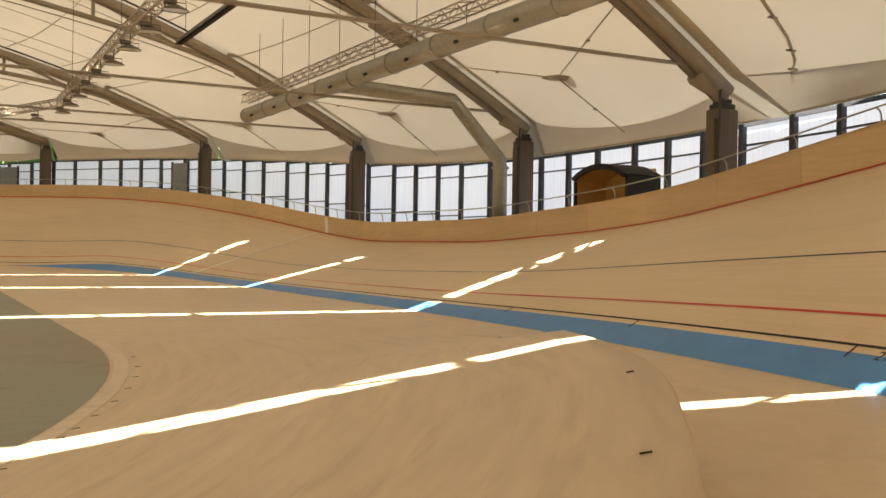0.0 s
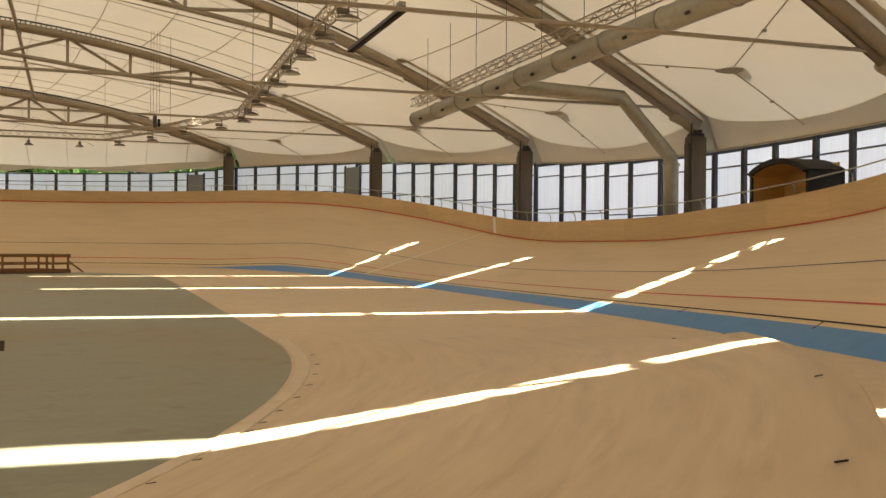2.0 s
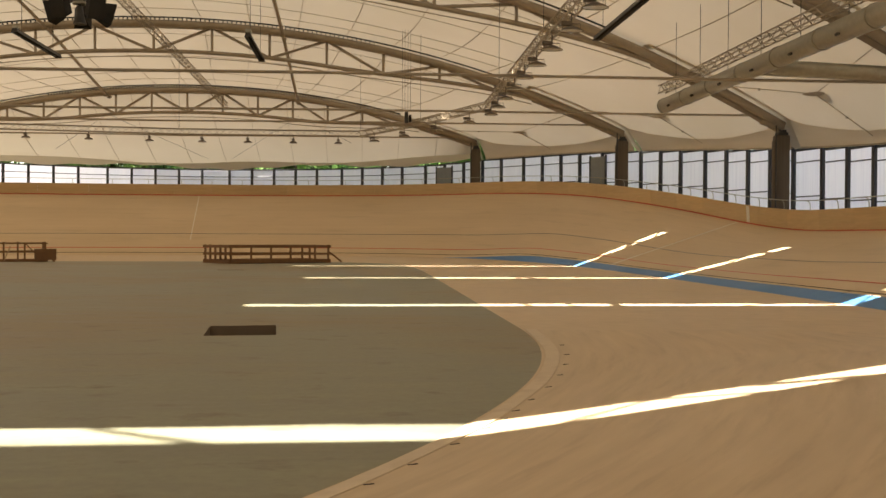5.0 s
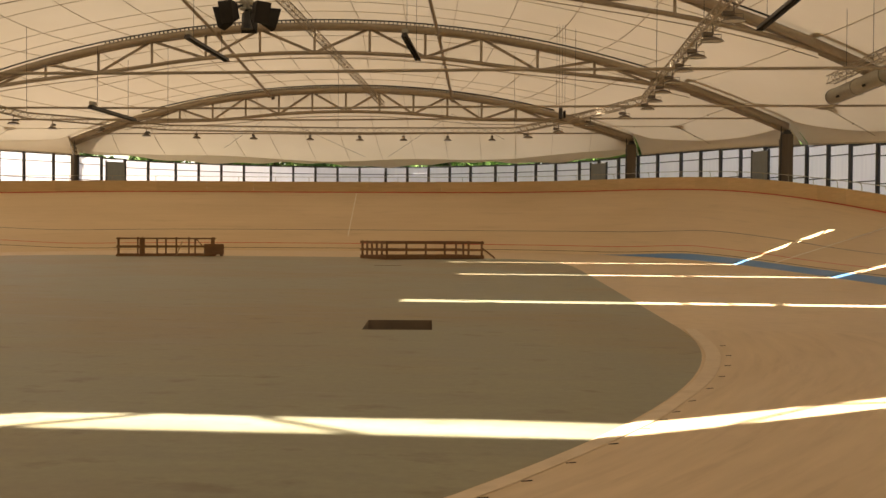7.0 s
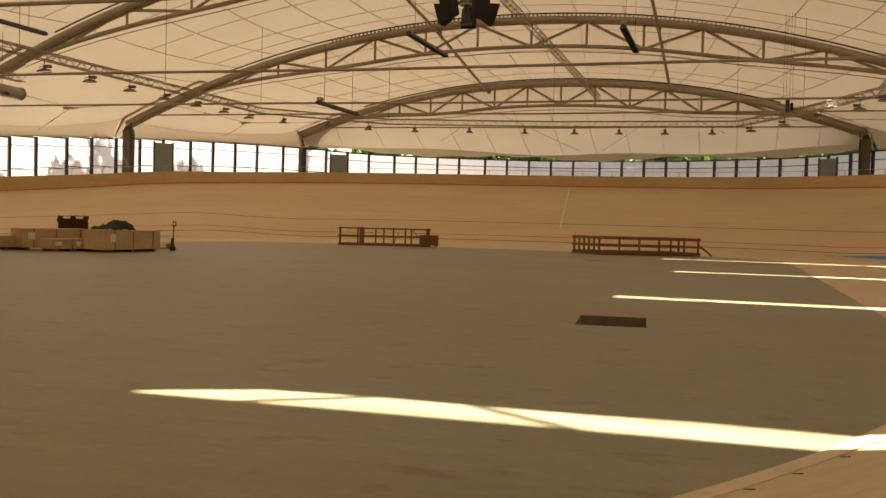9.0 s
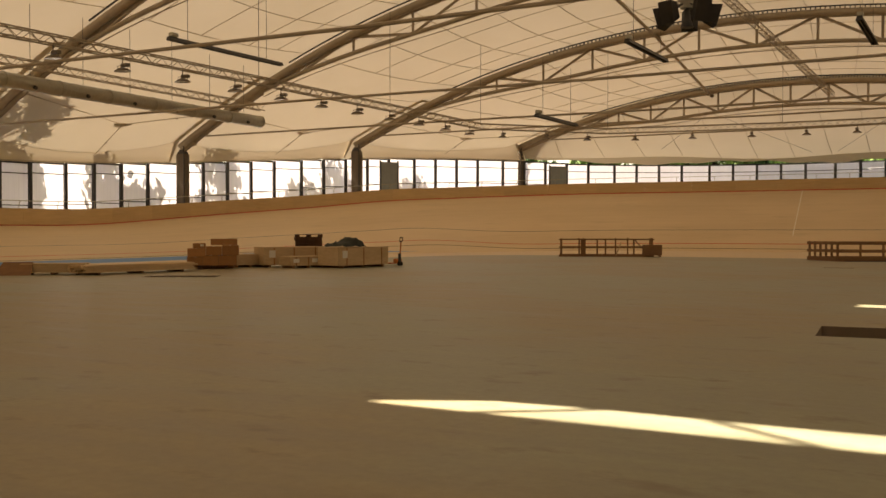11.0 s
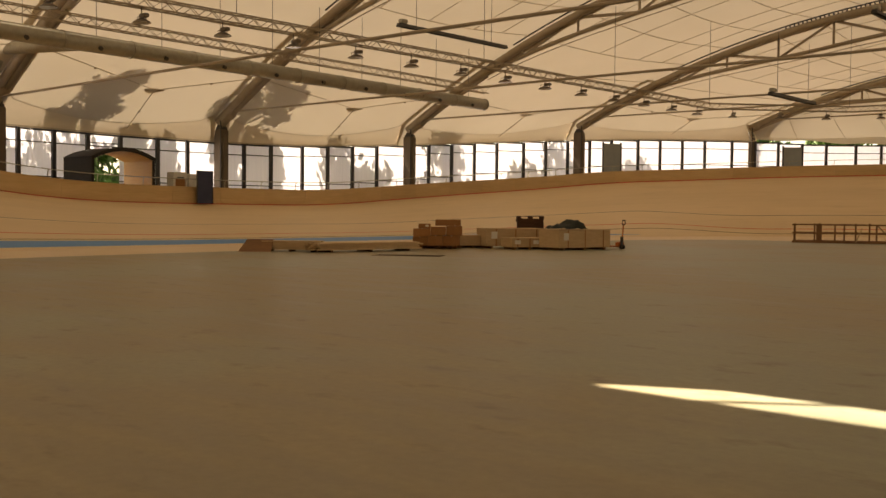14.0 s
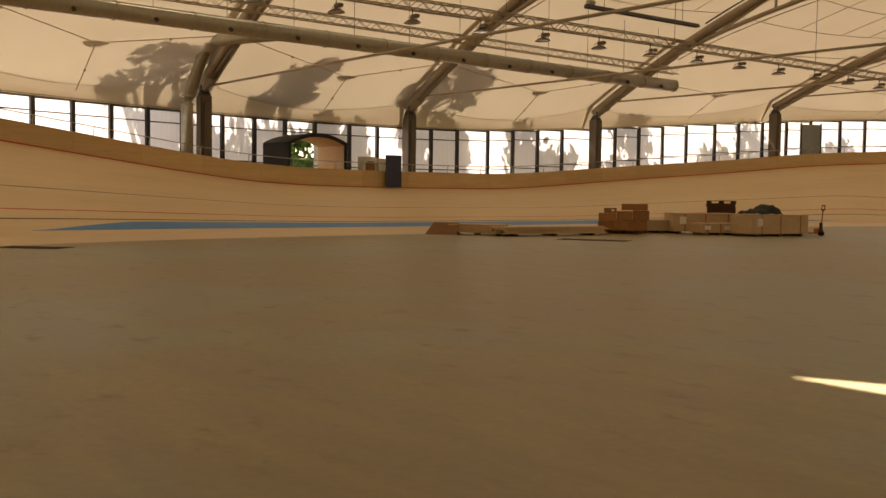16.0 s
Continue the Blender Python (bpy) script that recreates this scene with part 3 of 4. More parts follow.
def facade_x(y, side):
    q = max(0.0, 1 - ((y - FACADE_C.y) / 53.4) ** 2)
    return FACADE_C.x + side * 36.0 * math.sqrt(q)


def bay_sheet(k):
    """Cloth between arch k and arch k+1, with its rows running across the hall."""
    rows = []
    for f in [0.0, 0.056] + [0.056 + 0.944 * i / 11 for i in range(1, 12)]:
        y0, y1 = BAYS[k][0] + 0.36, BAYS[k + 1][0] - 0.30
        y = y0 + (y1 - y0) * f
        row = []
        for j in range(61):
            t = -1 + 2 * j / 60
            p = arch_point(k, t, -0.4).lerp(arch_point(k + 1, t, -0.4), f)
            bulge = math.sin(math.pi * f)
            p.z += -0.75 * bulge * (1 - abs(t) ** 2) + 0.25 * bulge * math.cos(3 * t) ** 2
            side = 1 if t > 0 else -1
            edge = smooth01((abs(t) - 0.82) / 0.18)
            p.x += (facade_x(y, side) - 0.3 * side - p.x) * edge * bulge ** 0.35 * 0.95
            p.z += (eave(y) + 0.64 + 0.3 * (1 - bulge) - p.z) * edge * bulge ** 0.35
            edge_y = y
            # slit edge narrowed, tapered and waved to give the sun bands their outline
            if 0 < f < 0.06:
                edge_y = y0 + (y - y0) * ((0.88 if k == 1 else 1.0) - (0.42 if k == 1 else 0.1) * smooth01((j - 31) / 8)) * (smooth01((j - 26.4) / 2.2) if k == 1 else 1.0) + 0.10 * noise.noise((0.55 * p.x, k * 3.1, 0.5))
            row.append(Vector((p.x, edge_y, p.z)))
        rows.append(row)
    return rows


roof = thing("tent_roof", "cream translucent membrane roof stretched over steel arches", "roof", kind="structure")
# open slit cells of each bay's first row, behind the arch, shape the sun bands
SLITS = {1: (27, 52), 2: (29, 50), 3: (29, 46), 4: (28, 47)}
for k in range(len(BAYS) - 1):
    rows = bay_sheet(k)
    s = Shape().sheet(rows)
    lo, hi = SLITS.get(k, (99, 0))
    s.f = [f for n, f in enumerate(s.f) if not (n // 60 == 0 and lo <= n % 60 <= hi)]
    # added strips block parts of the slit, so the sun bands break into dashes
    straps = random.Random(k)
    for j in range(lo, hi + 1):
        if straps.random() < (0.25 if k == 1 and j > 30 else 0.6 if j < 44 else 0.95):
            a, b = rows[0][j], rows[1][min(j + straps.choice((-1, 0, 1, 1)), 60)]
            part("strap", Shape().beam(a, b, straps.choice((0.06, 0.1, 0.16) if j < 44 or k == 1 else (0.16, 0.3, 0.45)), 0.03), SEAM, roof, "added strip that breaks up the sun band")
    part("membrane", s, MEMBRANE, roof, smooth=True)
    seams = Shape()
    for j in range(6, 57, 3):
        seams.tube([r[j] - Vector((0, 0, 0.02)) for r in rows[1:]], 0.024, 4)
    for i in (2, 5, 8, 10):
        seams.tube([p - Vector((0, 0, 0.02)) for p in rows[i][9:52]], 0.020, 4)
    part("seam", seams, SEAM, roof, "welded seams of the cloth")
    for side, sign in ((0, -1), (60, 1)):
        band = []
        for r in rows:
            p = r[side]
            low = Vector((facade_x(p.y, sign) - sign * 0.22, p.y, eave(p.y) + 0.03))
            fold = 0.05 * math.sin(7 * p.y)
            band.append([p] + [p.lerp(low, q) + Vector((sign * (0.10 * math.sin(math.pi * q) + fold * q), 0, 0)) for q in (0.33, 0.66)] + [low])
        part("valance", Shape().sheet(band), VALANCE, roof, "hanging cloth edge", smooth=True)
        for q in (0, 3):
            part("hem", Shape().tube([b[q] + Vector((-sign * 0.03, 0, 0.05)) for b in band], 0.03, 5), SEAM, roof)


# laced joint of the cloth beside a column
rows = bay_sheet(1)
line = []
for n in range(7):
    i, f = divmod(11 - n * 0.5, 1)
    p = rows[int(i)][60 - n].lerp(rows[min(int(i) + 1, 12)][60 - n], f)
    line.append(p - Vector((0, 0, 0.06)))
for dx in (-0.09, 0.09):
    part("laced_joint", Shape().tube([p + Vector((dx, dx, 0)) for p in line], 0.028, 5), SEAM, roof, "double laced joint of the cloth")
for p, o in zip(line[:-1], line[1:]):
    part("lace_clip", Shape().box(Matrix.Translation(p.lerp(o, 0.5) - Vector((0, 0, 0.08))), 0.28, 0.08, 0.06, 0.01), STEEL, roof)

# cloth strips that bridge each arch
for k in range(len(BAYS)):
    strip_rows = [[arch_point(k, -0.8 + 1.6 * i / 48, -0.4 - rise) + Vector((0, dy, 0)) for dy, rise in ((-0.34, 0.0), (0.0, 0.08), (0.40, 0.0))] for i in range(49)]
    part("ridge_strip", Shape().sheet(strip_rows), MEMBRANE, roof, "cloth strip over the arch", smooth=True)
# cloth caps that close the joint over each arch foot
for k in range(len(BAYS)):
    for sign in (-1, 1):
        rows = []
        for i in range(9):
            p = arch_point(k, sign * (0.79 + 0.21 * i / 8), -0.43)
            rows.append([p + Vector((0, dy, 0)) for dy in (-0.75, 0, 0.75)])
        y = BAYS[k][0]
        if abs(y) < 50:
            rows.append([Vector((facade_x(y, sign) - sign * 0.2, y + dy * 1.2, eave(y) + 0.02)) for dy in (-0.36, 0, 0.36)])
        part("joint_cap", Shape().sheet(rows), MEMBRANE, roof, "cloth cap over the joint", smooth=True)


def end_sheet(k, sign):
    rows = []
    for i in range(11):
        f = i / 10
        row = []
        for j in range(61):
            t = -1 + 2 * j / 60
            p = arch_point(k, t, -0.4)
            x = p.x
            q = max(0.0, 1 - ((x - FACADE_C.x) / 36.0) ** 2)
            y1 = FACADE_C.y + sign * 53.4 * math.sqrt(q) - sign * 0.3
            e = Vector((FACADE_C.x + (x - FACADE_C.x) * 1.0, max(y1, p.y + 0.5) if sign > 0 else min(y1, p.y - 0.5), 7.78 + 0.1 * abs(t) + 0.12 * math.sin(9 * t) if sign > 0 else eave(y1) + 0.5))
            z = p.z + (e.z - p.z) * (f ** 0.85)
            row.append(Vector((p.x, p.y + sign * 0.3 + (e.y - p.y - sign * 0.3) * f, z - 0.35 * math.sin(math.pi * f) * (1 - t * t))))
        rows.append(row)
    return rows


for k, sign in ((len(BAYS) - 1, 1), (0, -1)):
    rows = end_sheet(k, sign)
    part("membrane", Shape().sheet(rows), MEMBRANE, roof, smooth=True)
    seams = Shape()
    for j in range(4, 60, 4):
        seams.tube([r[j] - Vector((0, 0, 0.02)) for r in rows], 0.022, 4)
    part("seam", seams, SEAM, roof, "welded seams of the cloth")
    part("valance", Shape().sheet([[p, p - Vector((0, 0, 0.42 + 0.24 * math.sin(0.42 * p.x + 1.0) + 0.07 * math.sin(1.7 * p.x) if sign > 0 else 0.48))] for p in rows[-1]]), MEMBRANE, roof, "hanging cloth edge")

# ---- translucent outer wall ----
wall = thing("wall_facade", "dark framed wall of white ribbed polycarbonate panes", "wall", kind="structure")
COUNT = 138
STEP = 720 / COUNT
for k in range(COUNT):
    i0, i1 = int(round(k * STEP)) % 720, int(round((k + 1) * STEP)) % 720
    a, b = FACADE[i0], FACADE[i1]
    low, high = rim((a.y + b.y) / 2) - 0.6, eave((a.y + b.y) / 2)
    if a.x < 0 and abs((a.y + b.y) / 2 + 6.6) < 1.4:
        low = rim(-6) + 2.75
    s = Shape().add([(a.x, a.y, low), (b.x, b.y, low), (b.x, b.y, high), (a.x, a.y, high)], [(0, 1, 2, 3)])
    part("pane", s, PANE, wall)
    o = FOUT[i0]
    turn = math.degrees(math.atan2(o.y, o.x))
    part("mullion", Shape().box(place(a.x - o.x * 0.1, a.y - o.y * 0.1, low, turn), 0.16, 0.2, high - low + 0.06), MULLION, wall)
    tr = Shape()
    o2 = FOUT[(i0 + 2) % 720] * 0.06
    for z in (low + (high - low) * 0.42, high - 0.62, high):
        tr.beam(Vector((a.x, a.y, z)) - o2, Vector((b.x, b.y, z)) - o2, 0.08, 0.055 if z < high else 0.12)
    part("transom", tr, MULLION, wall)
base = Shape().sheet([[Vector((p.x, p.y, -0.5)), Vector((p.x, p.y, rim(p.y) - 0.6))] for p in FACADE], True)
part("plinth", base, PILLAR, wall, "concrete plinth")

# ---- wooden berm at the end of the infield ----
def smooth_path(points, per=5):
    """A soft curve through the points."""
    out = []
    q = [points[0]] + list(points) + [points[-1]]
    for i in range(1, len(q) - 2):
        a, b, c, d = (np.array(v, float) for v in q[i - 1:i + 3])
        for k in range(per):
            t = k / per
            out.append(0.5 * (2 * b + (c - a) * t + (2 * a - 5 * b + 4 * c - d) * t ** 2 + (3 * b - a - 3 * c + d) * t ** 3))
    out.append(np.array(points[-1], float))
    return out


def slab_near(x, y):
    p = min(SLAB, key=lambda q: (q.x - x) ** 2 + (q.y - y) ** 2)
    return (p.x + 0.03, p.y - 0.01)


FOOT = smooth_path([slab_near(*p) for p in ((14.8, -16.5), (14.5, -19.5), (14.2, -22.0), (13.5, -24.0), (12.9, -25.3), (12.3, -26.4), (11.5, -27.6), (10.6, -28.8), (9.4, -30.4), (7.6, -31.8))])
CREST = smooth_path([(21.3, -17.5, 0.02), (20.6, -20.3, 0.25), (19.6, -22.6, 0.55), (18.4, -24.4, 0.75), (17.7, -26.15, 0.78), (16.9, -27.6, 0.78), (15.6, -29.3, 0.75),
                     (14.67, -30.4, 0.75), (13.5, -32.0, 0.62), (12.0, -33.9, 0.4)])
rows = []
for a, c in zip(FOOT, CREST):
    a, c = Vector((a[0], a[1], 0.006)), Vector(c)
    row = [a.lerp(c, j / 14) for j in range(15)]
    for j, p in enumerate(row):
        p.z = 0.006 + c.z * (j / 14) ** 1.08 * (1 - 0.03 * (j == 14))
    rows.append(row + [c + Vector((0.03, -0.01, -0.05)), Vector((c.x + 0.05, c.y - 0.02, 0.0))])
berm = part("berm", Shape().sheet(rows), SCUFF, smooth=True, uv={i * 17 + j: (0.6 * i, 0.35 * j) for i in range(len(rows)) for j in range(17)})
tagged(berm, "curved plywood berm rising from the infield edge", "ramp", kind="structure")
last = rows[-1][:15]
verge = []
for a, c in zip(FOOT, CREST):
    a, c = Vector((a[0], a[1], 0.0)), Vector((c[0], c[1], c[2]))
    line = []
    for wide in (0.015, 0.02, 0.20, 0.205):
        f = wide / (c - a).length
        q = a.lerp(Vector((c.x, c.y, 0)), f)
        q.z = 0.008 + c.z * f ** 1.08 + (0.008 if 0.018 < wide < 0.203 else 0.0)
        line.append(q)
    verge.append(line)
part("verge_board", Shape().sheet(verge), VERGE, berm, "pale worn edge board along the concrete")
part("end_board", Shape().sheet([[p - Vector((0.005, 0.01, 0.002)), Vector((p.x - 0.005, p.y - 0.01, 0.0))] for p in last]), SCUFF, berm)
for f, every, half in ((0.955, 7, 0.028), (0.05, 2, 0.035)):
    for k in range(4, len(CREST) - 8, every):
        a, b, h = Vector((FOOT[k][0], FOOT[k][1], 0.0)), Vector((CREST[k][0], CREST[k][1], 0.0)), CREST[k][2]
        q = a.lerp(b, f)
        q.z = 0.008 + h * f ** 1.08
        d = (b - a).normalized() * half + Vector((0, 0, h / (b - a).length * half))
        part("slot_mark", Shape().beam(q - d, q + d, 0.009, 0.008), BLACK, berm, "short dark fixing slot")

# ---- air ducts ----
def duct(points, branch, label):
    th = thing("air_duct", label, "air duct", "air ducts")
    main = [Vector(p) for p in points]
    part("pipe", Shape().tube(main, 0.34, 20), GALV, th, smooth=True)
    a, b = main[0], main[-1]
    length = (b - a).length
    d = (b - a) / length
    k = 0.0
    while k < length:
        p = a + d * k
        part("joint_ring", Shape().tube([p - d * 0.03, p + d * 0.03], 0.365, 20), GALV, th)
        q = p + d * 1.6 + Vector((-0.28 if a.x > 0 else 0.28, 0, -0.16))
        if k + 1.6 < length:
            part("nozzle", Shape().tube([q, q + Vector((-0.12 if a.x > 0 else 0.12, 0, -0.06))], 0.05 if a.x > 0 else 0.085, 8), DARKSTEEL, th, "black air nozzle")
            top = p + d * 1.6 + Vector((0, 0, 0.34))
            part("hanger", Shape().tube([top, top + Vector((0, 0, 3.2))], 0.012, 4), DARKSTEEL, th, "thin wire hanger")
        k += 3.1
    if branch:
        part("branch", Shape().tube(branch, 0.29, 16), GALV, th, smooth=True)
        for p in branch[1:-1]:
            e = Vector(p)
            part("elbow", Shape().tube([e + Vector((0, 0, 0.05)), e - Vector((0, 0, 0.05))], 0.35, 16), GALV, th)
    return th


duct([(25.9, 11.2, 7.55), (25.9, -34.0, 7.55)], [(26.0, 1.0, 7.6), (31.0, 0.95, 7.42), (33.05, 0.74, 5.2), (33.1, 0.7, 4.85), (33.1, 0.7, 2.0)], "long galvanised round air duct hung below the roof")
duct([(-26.6, 13.5, 8.1), (-23.6, -34.0, 8.1)], [(-25.2, -13.4, 8.1), (-31.8, -13.6, 8.55), (-32.6, -14.2, 6.0), (-32.6, -14.3, 5.6), (-32.6, -14.3, 2.3)], "long galvanised round air duct hung below the roof")


def lattice(points, size, name, label, hang=0.0):
    """A light four-tube truss along straight runs."""
    th = thing(name, label, "lighting truss", "lighting trusses")
    h = size / 2
    for a, b in zip(points[:-1], points[1:]):
        a, b = Vector(a), Vector(b)
        d = (b - a).normalized()
        s = d.cross(Vector((0, 0, 1))).normalized() * h
        u = Vector((0, 0, h))
        for c in (s + u, s - u, -s + u, -s - u):
            part("chord", Shape().tube([a + c, b + c], 0.028, 5), STEEL, th)
        web = Shape()
        n = max(2, int((b - a).length / (size * 1.3)))
        for i in range(n):
            p, q = a.lerp(b, i / n), a.lerp(b, (i + 1) / n)
            for c, e in ((s + u, s - u), (-s - u, -s + u), (s + u, -s + u), (-s - u, s - u)):
                web.tube([p + c, q + e] if i % 2 else [p + e, q + c], 0.014, 4)
        tagged(part("webbing", web, STEEL, th, "thin zigzag bracing"), kind="stuff")
    return th


RING = [(17.6, -30, 7.6), (17.6, -3.2, 7.6), (17.9, 12.4, 7.6), (15.2, 19.6, 7.6), (12.0, 26.0, 7.6), (1.4, 25.9, 7.6), (-8.5, 24.2, 7.6), (-14.0, 18.0, 7.6), (-13.9, -1.9, 7.6), (-14.3, -30, 7.6)]
lattice(RING, 0.3, "lighting_truss", "slender beige lighting truss hung in a loop under the roof")
lattice([(25.7, 11.0, 8.25), (25.7, -34.0, 8.25)], 0.34, "lighting_truss", "slender cable truss lying above the air duct")
lattice([(-26.0, 13.0, 8.85), (-23.2, -34.0, 8.85)], 0.34, "lighting_truss", "slender cable truss lying above the air duct")
lattice([(1.5, 4.0, 12.0), (2.2, 20.0, 11.2), (3.0, 34.0, 10.2)], 0.28, "lighting_truss", "slender truss running lengthwise below the crown")


def floodlight():
    th = thing("floodlight", "small dark floodlight hung from the lighting truss", "floodlight", "floodlights")
    part("bracket", Shape().tube([(0, 0, 0), (0, 0, -0.3)], 0.02, 5).tube([(-0.24, 0, -0.42), (-0.24, 0, -0.28), (0.24, 0, -0.28), (0.24, 0, -0.42)], 0.015, 4), LAMPSHELL, th)
    s = Shape()
    prof = [(0.10, -0.36), (0.17, -0.38), (0.31, -0.45), (0.33, -0.48)]
    s.sheet([[(r * math.cos(a) * 1.0, r * math.sin(a) * 0.75, z) for r, z in prof] for a in [2 * math.pi * i / 16 for i in range(17)]])
    s.add([(0.10 * math.cos(2 * math.pi * i / 16), 0.075 * math.sin(2 * math.pi * i / 16), -0.34) for i in range(16)], [tuple(range(16))])
    part("shade", s, LAMPSHELL, th, "dark reflector hood", smooth=True)
    part("glass", Shape().add([(0.31 * math.cos(2 * math.pi * i / 16), 0.23 * math.sin(2 * math.pi * i / 16), -0.47) for i in range(16)], [tuple(range(16))]), LENS, th, "pale lamp glass")
    part("ballast_box", Shape().box(place(0.14, 0, -0.34), 0.3, 0.16, 0.12, 0.02), LAMPSHELL, th)
    return th


lampmaster = floodlight()
first = True
for a, b in zip(RING[:-1], RING[1:]):
    a, b = Vector(a), Vector(b)
    n = max(1, int((b - a).length / 2.6))
    for i in range(n):
        p = a.lerp(b, (i + 0.5) / n)
        turn = math.degrees(math.atan2((b - a).y, (b - a).x)) + 90
        m = place(p.x, p.y, p.z - 0.12, turn)
        if first:
            lampmaster.matrix_basis, first = m, False
        else:
            copy_thing(lampmaster, m)


def wire(p, q, label="thin steel hanger wire under the roof"):
    ob = part("hanger_wire", Shape().tube([p, q], 0.012, 4), DARKSTEEL)
    tagged(ob, label, "wire", "hanger wires")


for x, y in ((17.6, -3.2), (17.8, 8.0), (15.2, 19.6), (12, 26), (1.4, 25.9), (-8.5, 24.2), (-14, 18), (-13.9, 8), (-13.9, -1.9), (-14.1, -14)):
    wire((x, y, 7.78), (x, y, 12.3))


def heater(x, y, z, length, turn=0.0, tilt=0.0):
    th = thing("radiant_heater", "long dark radiant heater bar hung from cables", "heater", "heaters", m=pose(x, y, z, tilt, 0, turn))
    s = Shape().box(I4, 0.2, length, 0.04).add([(-0.10, -length / 2, 0.0), (0.10, -length / 2, 0), (0.15, -length / 2, -0.12), (-0.15, -length / 2, -0.12),
                                                 (-0.10, length / 2, 0.0), (0.10, length / 2, 0), (0.15, length / 2, -0.12), (-0.15, length / 2, -0.12)], [(0, 4, 7, 3), (1, 2, 6, 5), (0, 3, 2, 1), (4, 5, 6, 7)])
    part("reflector", s, DARKSTEEL, th)
    part("burner_tube", Shape().tube([(0, -length / 2 + 0.1, -0.06), (0, length / 2 - 0.1, -0.06)], 0.04, 8), BLACK, th)
    part("burner_box", Shape().box(place(0, -length / 2 + 0.3, 0.06), 0.24, 0.36, 0.18, 0.03), GALV, th, "grey burner box")
    for k in (-0.35, 0.35):
        part("hanger", Shape().tube([(0, k * length, 0.06), (0, k * length, 3.0)], 0.012, 4), DARKSTEEL, th)


heater(21.4, 2.1, 9.5, 7.5)
heater(-19.5, 2.7, 10.0, 7.8)
heater(7.3, 12.0, 10.0, 6.0)
heater(-2.2, 12.0, 10.0, 6.0)
heater(-8.4, 16.0, 7.5, 5.5)


def hoist(x, y, z):
    th = thing("chain_hoist", "dark chain hoist with hanging chains under a truss", "hoist", "hoists", m=place(x, y, z))
    part("motor", Shape().box(I4, 0.2, 0.26, 0.6, 0.04), DARKSTEEL, th)
    part("chain_bag", Shape().box(place(0.2, 0, 0.05), 0.14, 0.2, 0.4, 0.04), BLACK, th)
    for dx in (-0.22, -0.08, 0.08, 0.22):
        part("chain", Shape().tube([(dx, 0, 0.7), (dx, 0, 5.0)], 0.010, 4), DARKSTEEL, th)


hoist(14.46, 20.0, 7.6)


def speaker_cluster(x, y, z):
    th = thing("speaker_cluster", "cluster of black loudspeakers hung below the crown", "loudspeakers", m=place(x, y, z))
    part("pole", Shape().tube([(0, 0, 0.1), (0, 0, 6.5)], 0.06, 8), DARKSTEEL, th)
    part("ring_frame", Shape().tube([(0.42 * math.cos(a), 0.42 * math.sin(a), 0.62) for a in [2 * math.pi * i / 12 for i in range(12)]], 0.04, 6, True), GALV, th, "grey mounting ring")
    part("hub", Shape().tube([(0, 0, 0.4), (0, 0, 0.95)], 0.25, 12), GALV, th, "grey hub")
    for a in (0, 72, 144, 216, 288):
        m = place(0, 0, 0, a + 28) @ pose(0.78, 0, -0.2, 0, 16, 0)
        s = Shape()
        s.add([m @ Vector(p) for p in [(-0.26, -0.16, 0.1), (0.24, -0.30, 0), (0.24, 0.30, 0), (-0.26, 0.16, 0.1), (-0.26, -0.16, 0.68), (0.24, -0.30, 0.8), (0.24, 0.30, 0.8), (-0.26, 0.16, 0.68)]],
              [(3, 2, 1, 0), (4, 5, 6, 7), (0, 1, 5, 4), (1, 2, 6, 5), (2, 3, 7, 6), (3, 0, 4, 7)])
        part("loudspeaker", s, BLACK, th)
        part("yoke", Shape().tube([(0, 0, 0.62), m @ Vector((-0.3, 0, 0.5))], 0.03, 5), DARKSTEEL, th)
    part("horn", Shape().tube([(0, 0, 0.35), (0, 0, 0.0), (0, 0, -0.3)], [0.10, 0.14, 0.24], 12), DARKSTEEL, th, "round horn pointing down")


speaker_cluster(2.1, 3.0, 9.32)

z43 = arch_point(6, 0.3, depth(0.3)).z
for x, ends in ((7.2, (1.0, 14.0)), (-7.0, (-14.0, -1.0))):
    for e in ends:
        wire((x, 43.0, z43), (e, 52.6 - abs(e) * 0.12, 8.0), "thin steel bracing cable at the end arch")

# pads that push the cloth outward, with their stays
for k in range(1, len(BAYS) - 1):
    rows = bay_sheet(k)
    for j in (3, 57):
        c = rows[7][j]
        th = thing("roof_pad", "round cloth support pad with thin stays", "roof pad", "roof pads", m=place(c.x, c.y, c.z - 0.12))
        part("disc", Shape().tube([(0, 0, -0.05), (0, 0, 0.0), (0, 0, 0.05)], [0.35, 0.55, 0.35], 14), SEAM, th)
        for i2, j2 in ((0, j), (12, j), (7, 0 if j < 30 else 60)):
            q = rows[i2][j2] - c
            part("stay", Shape().tube([(0, 0, 0), (q.x, q.y, q.z - 0.1)], 0.024, 5), SEAM, th)
            part("stay_clip", Shape().box(Matrix.Translation((q.x * 0.55, q.y * 0.55, q.z * 0.55 - 0.13)), 0.10, 0.10, 0.10, 0.02), STEEL, th)

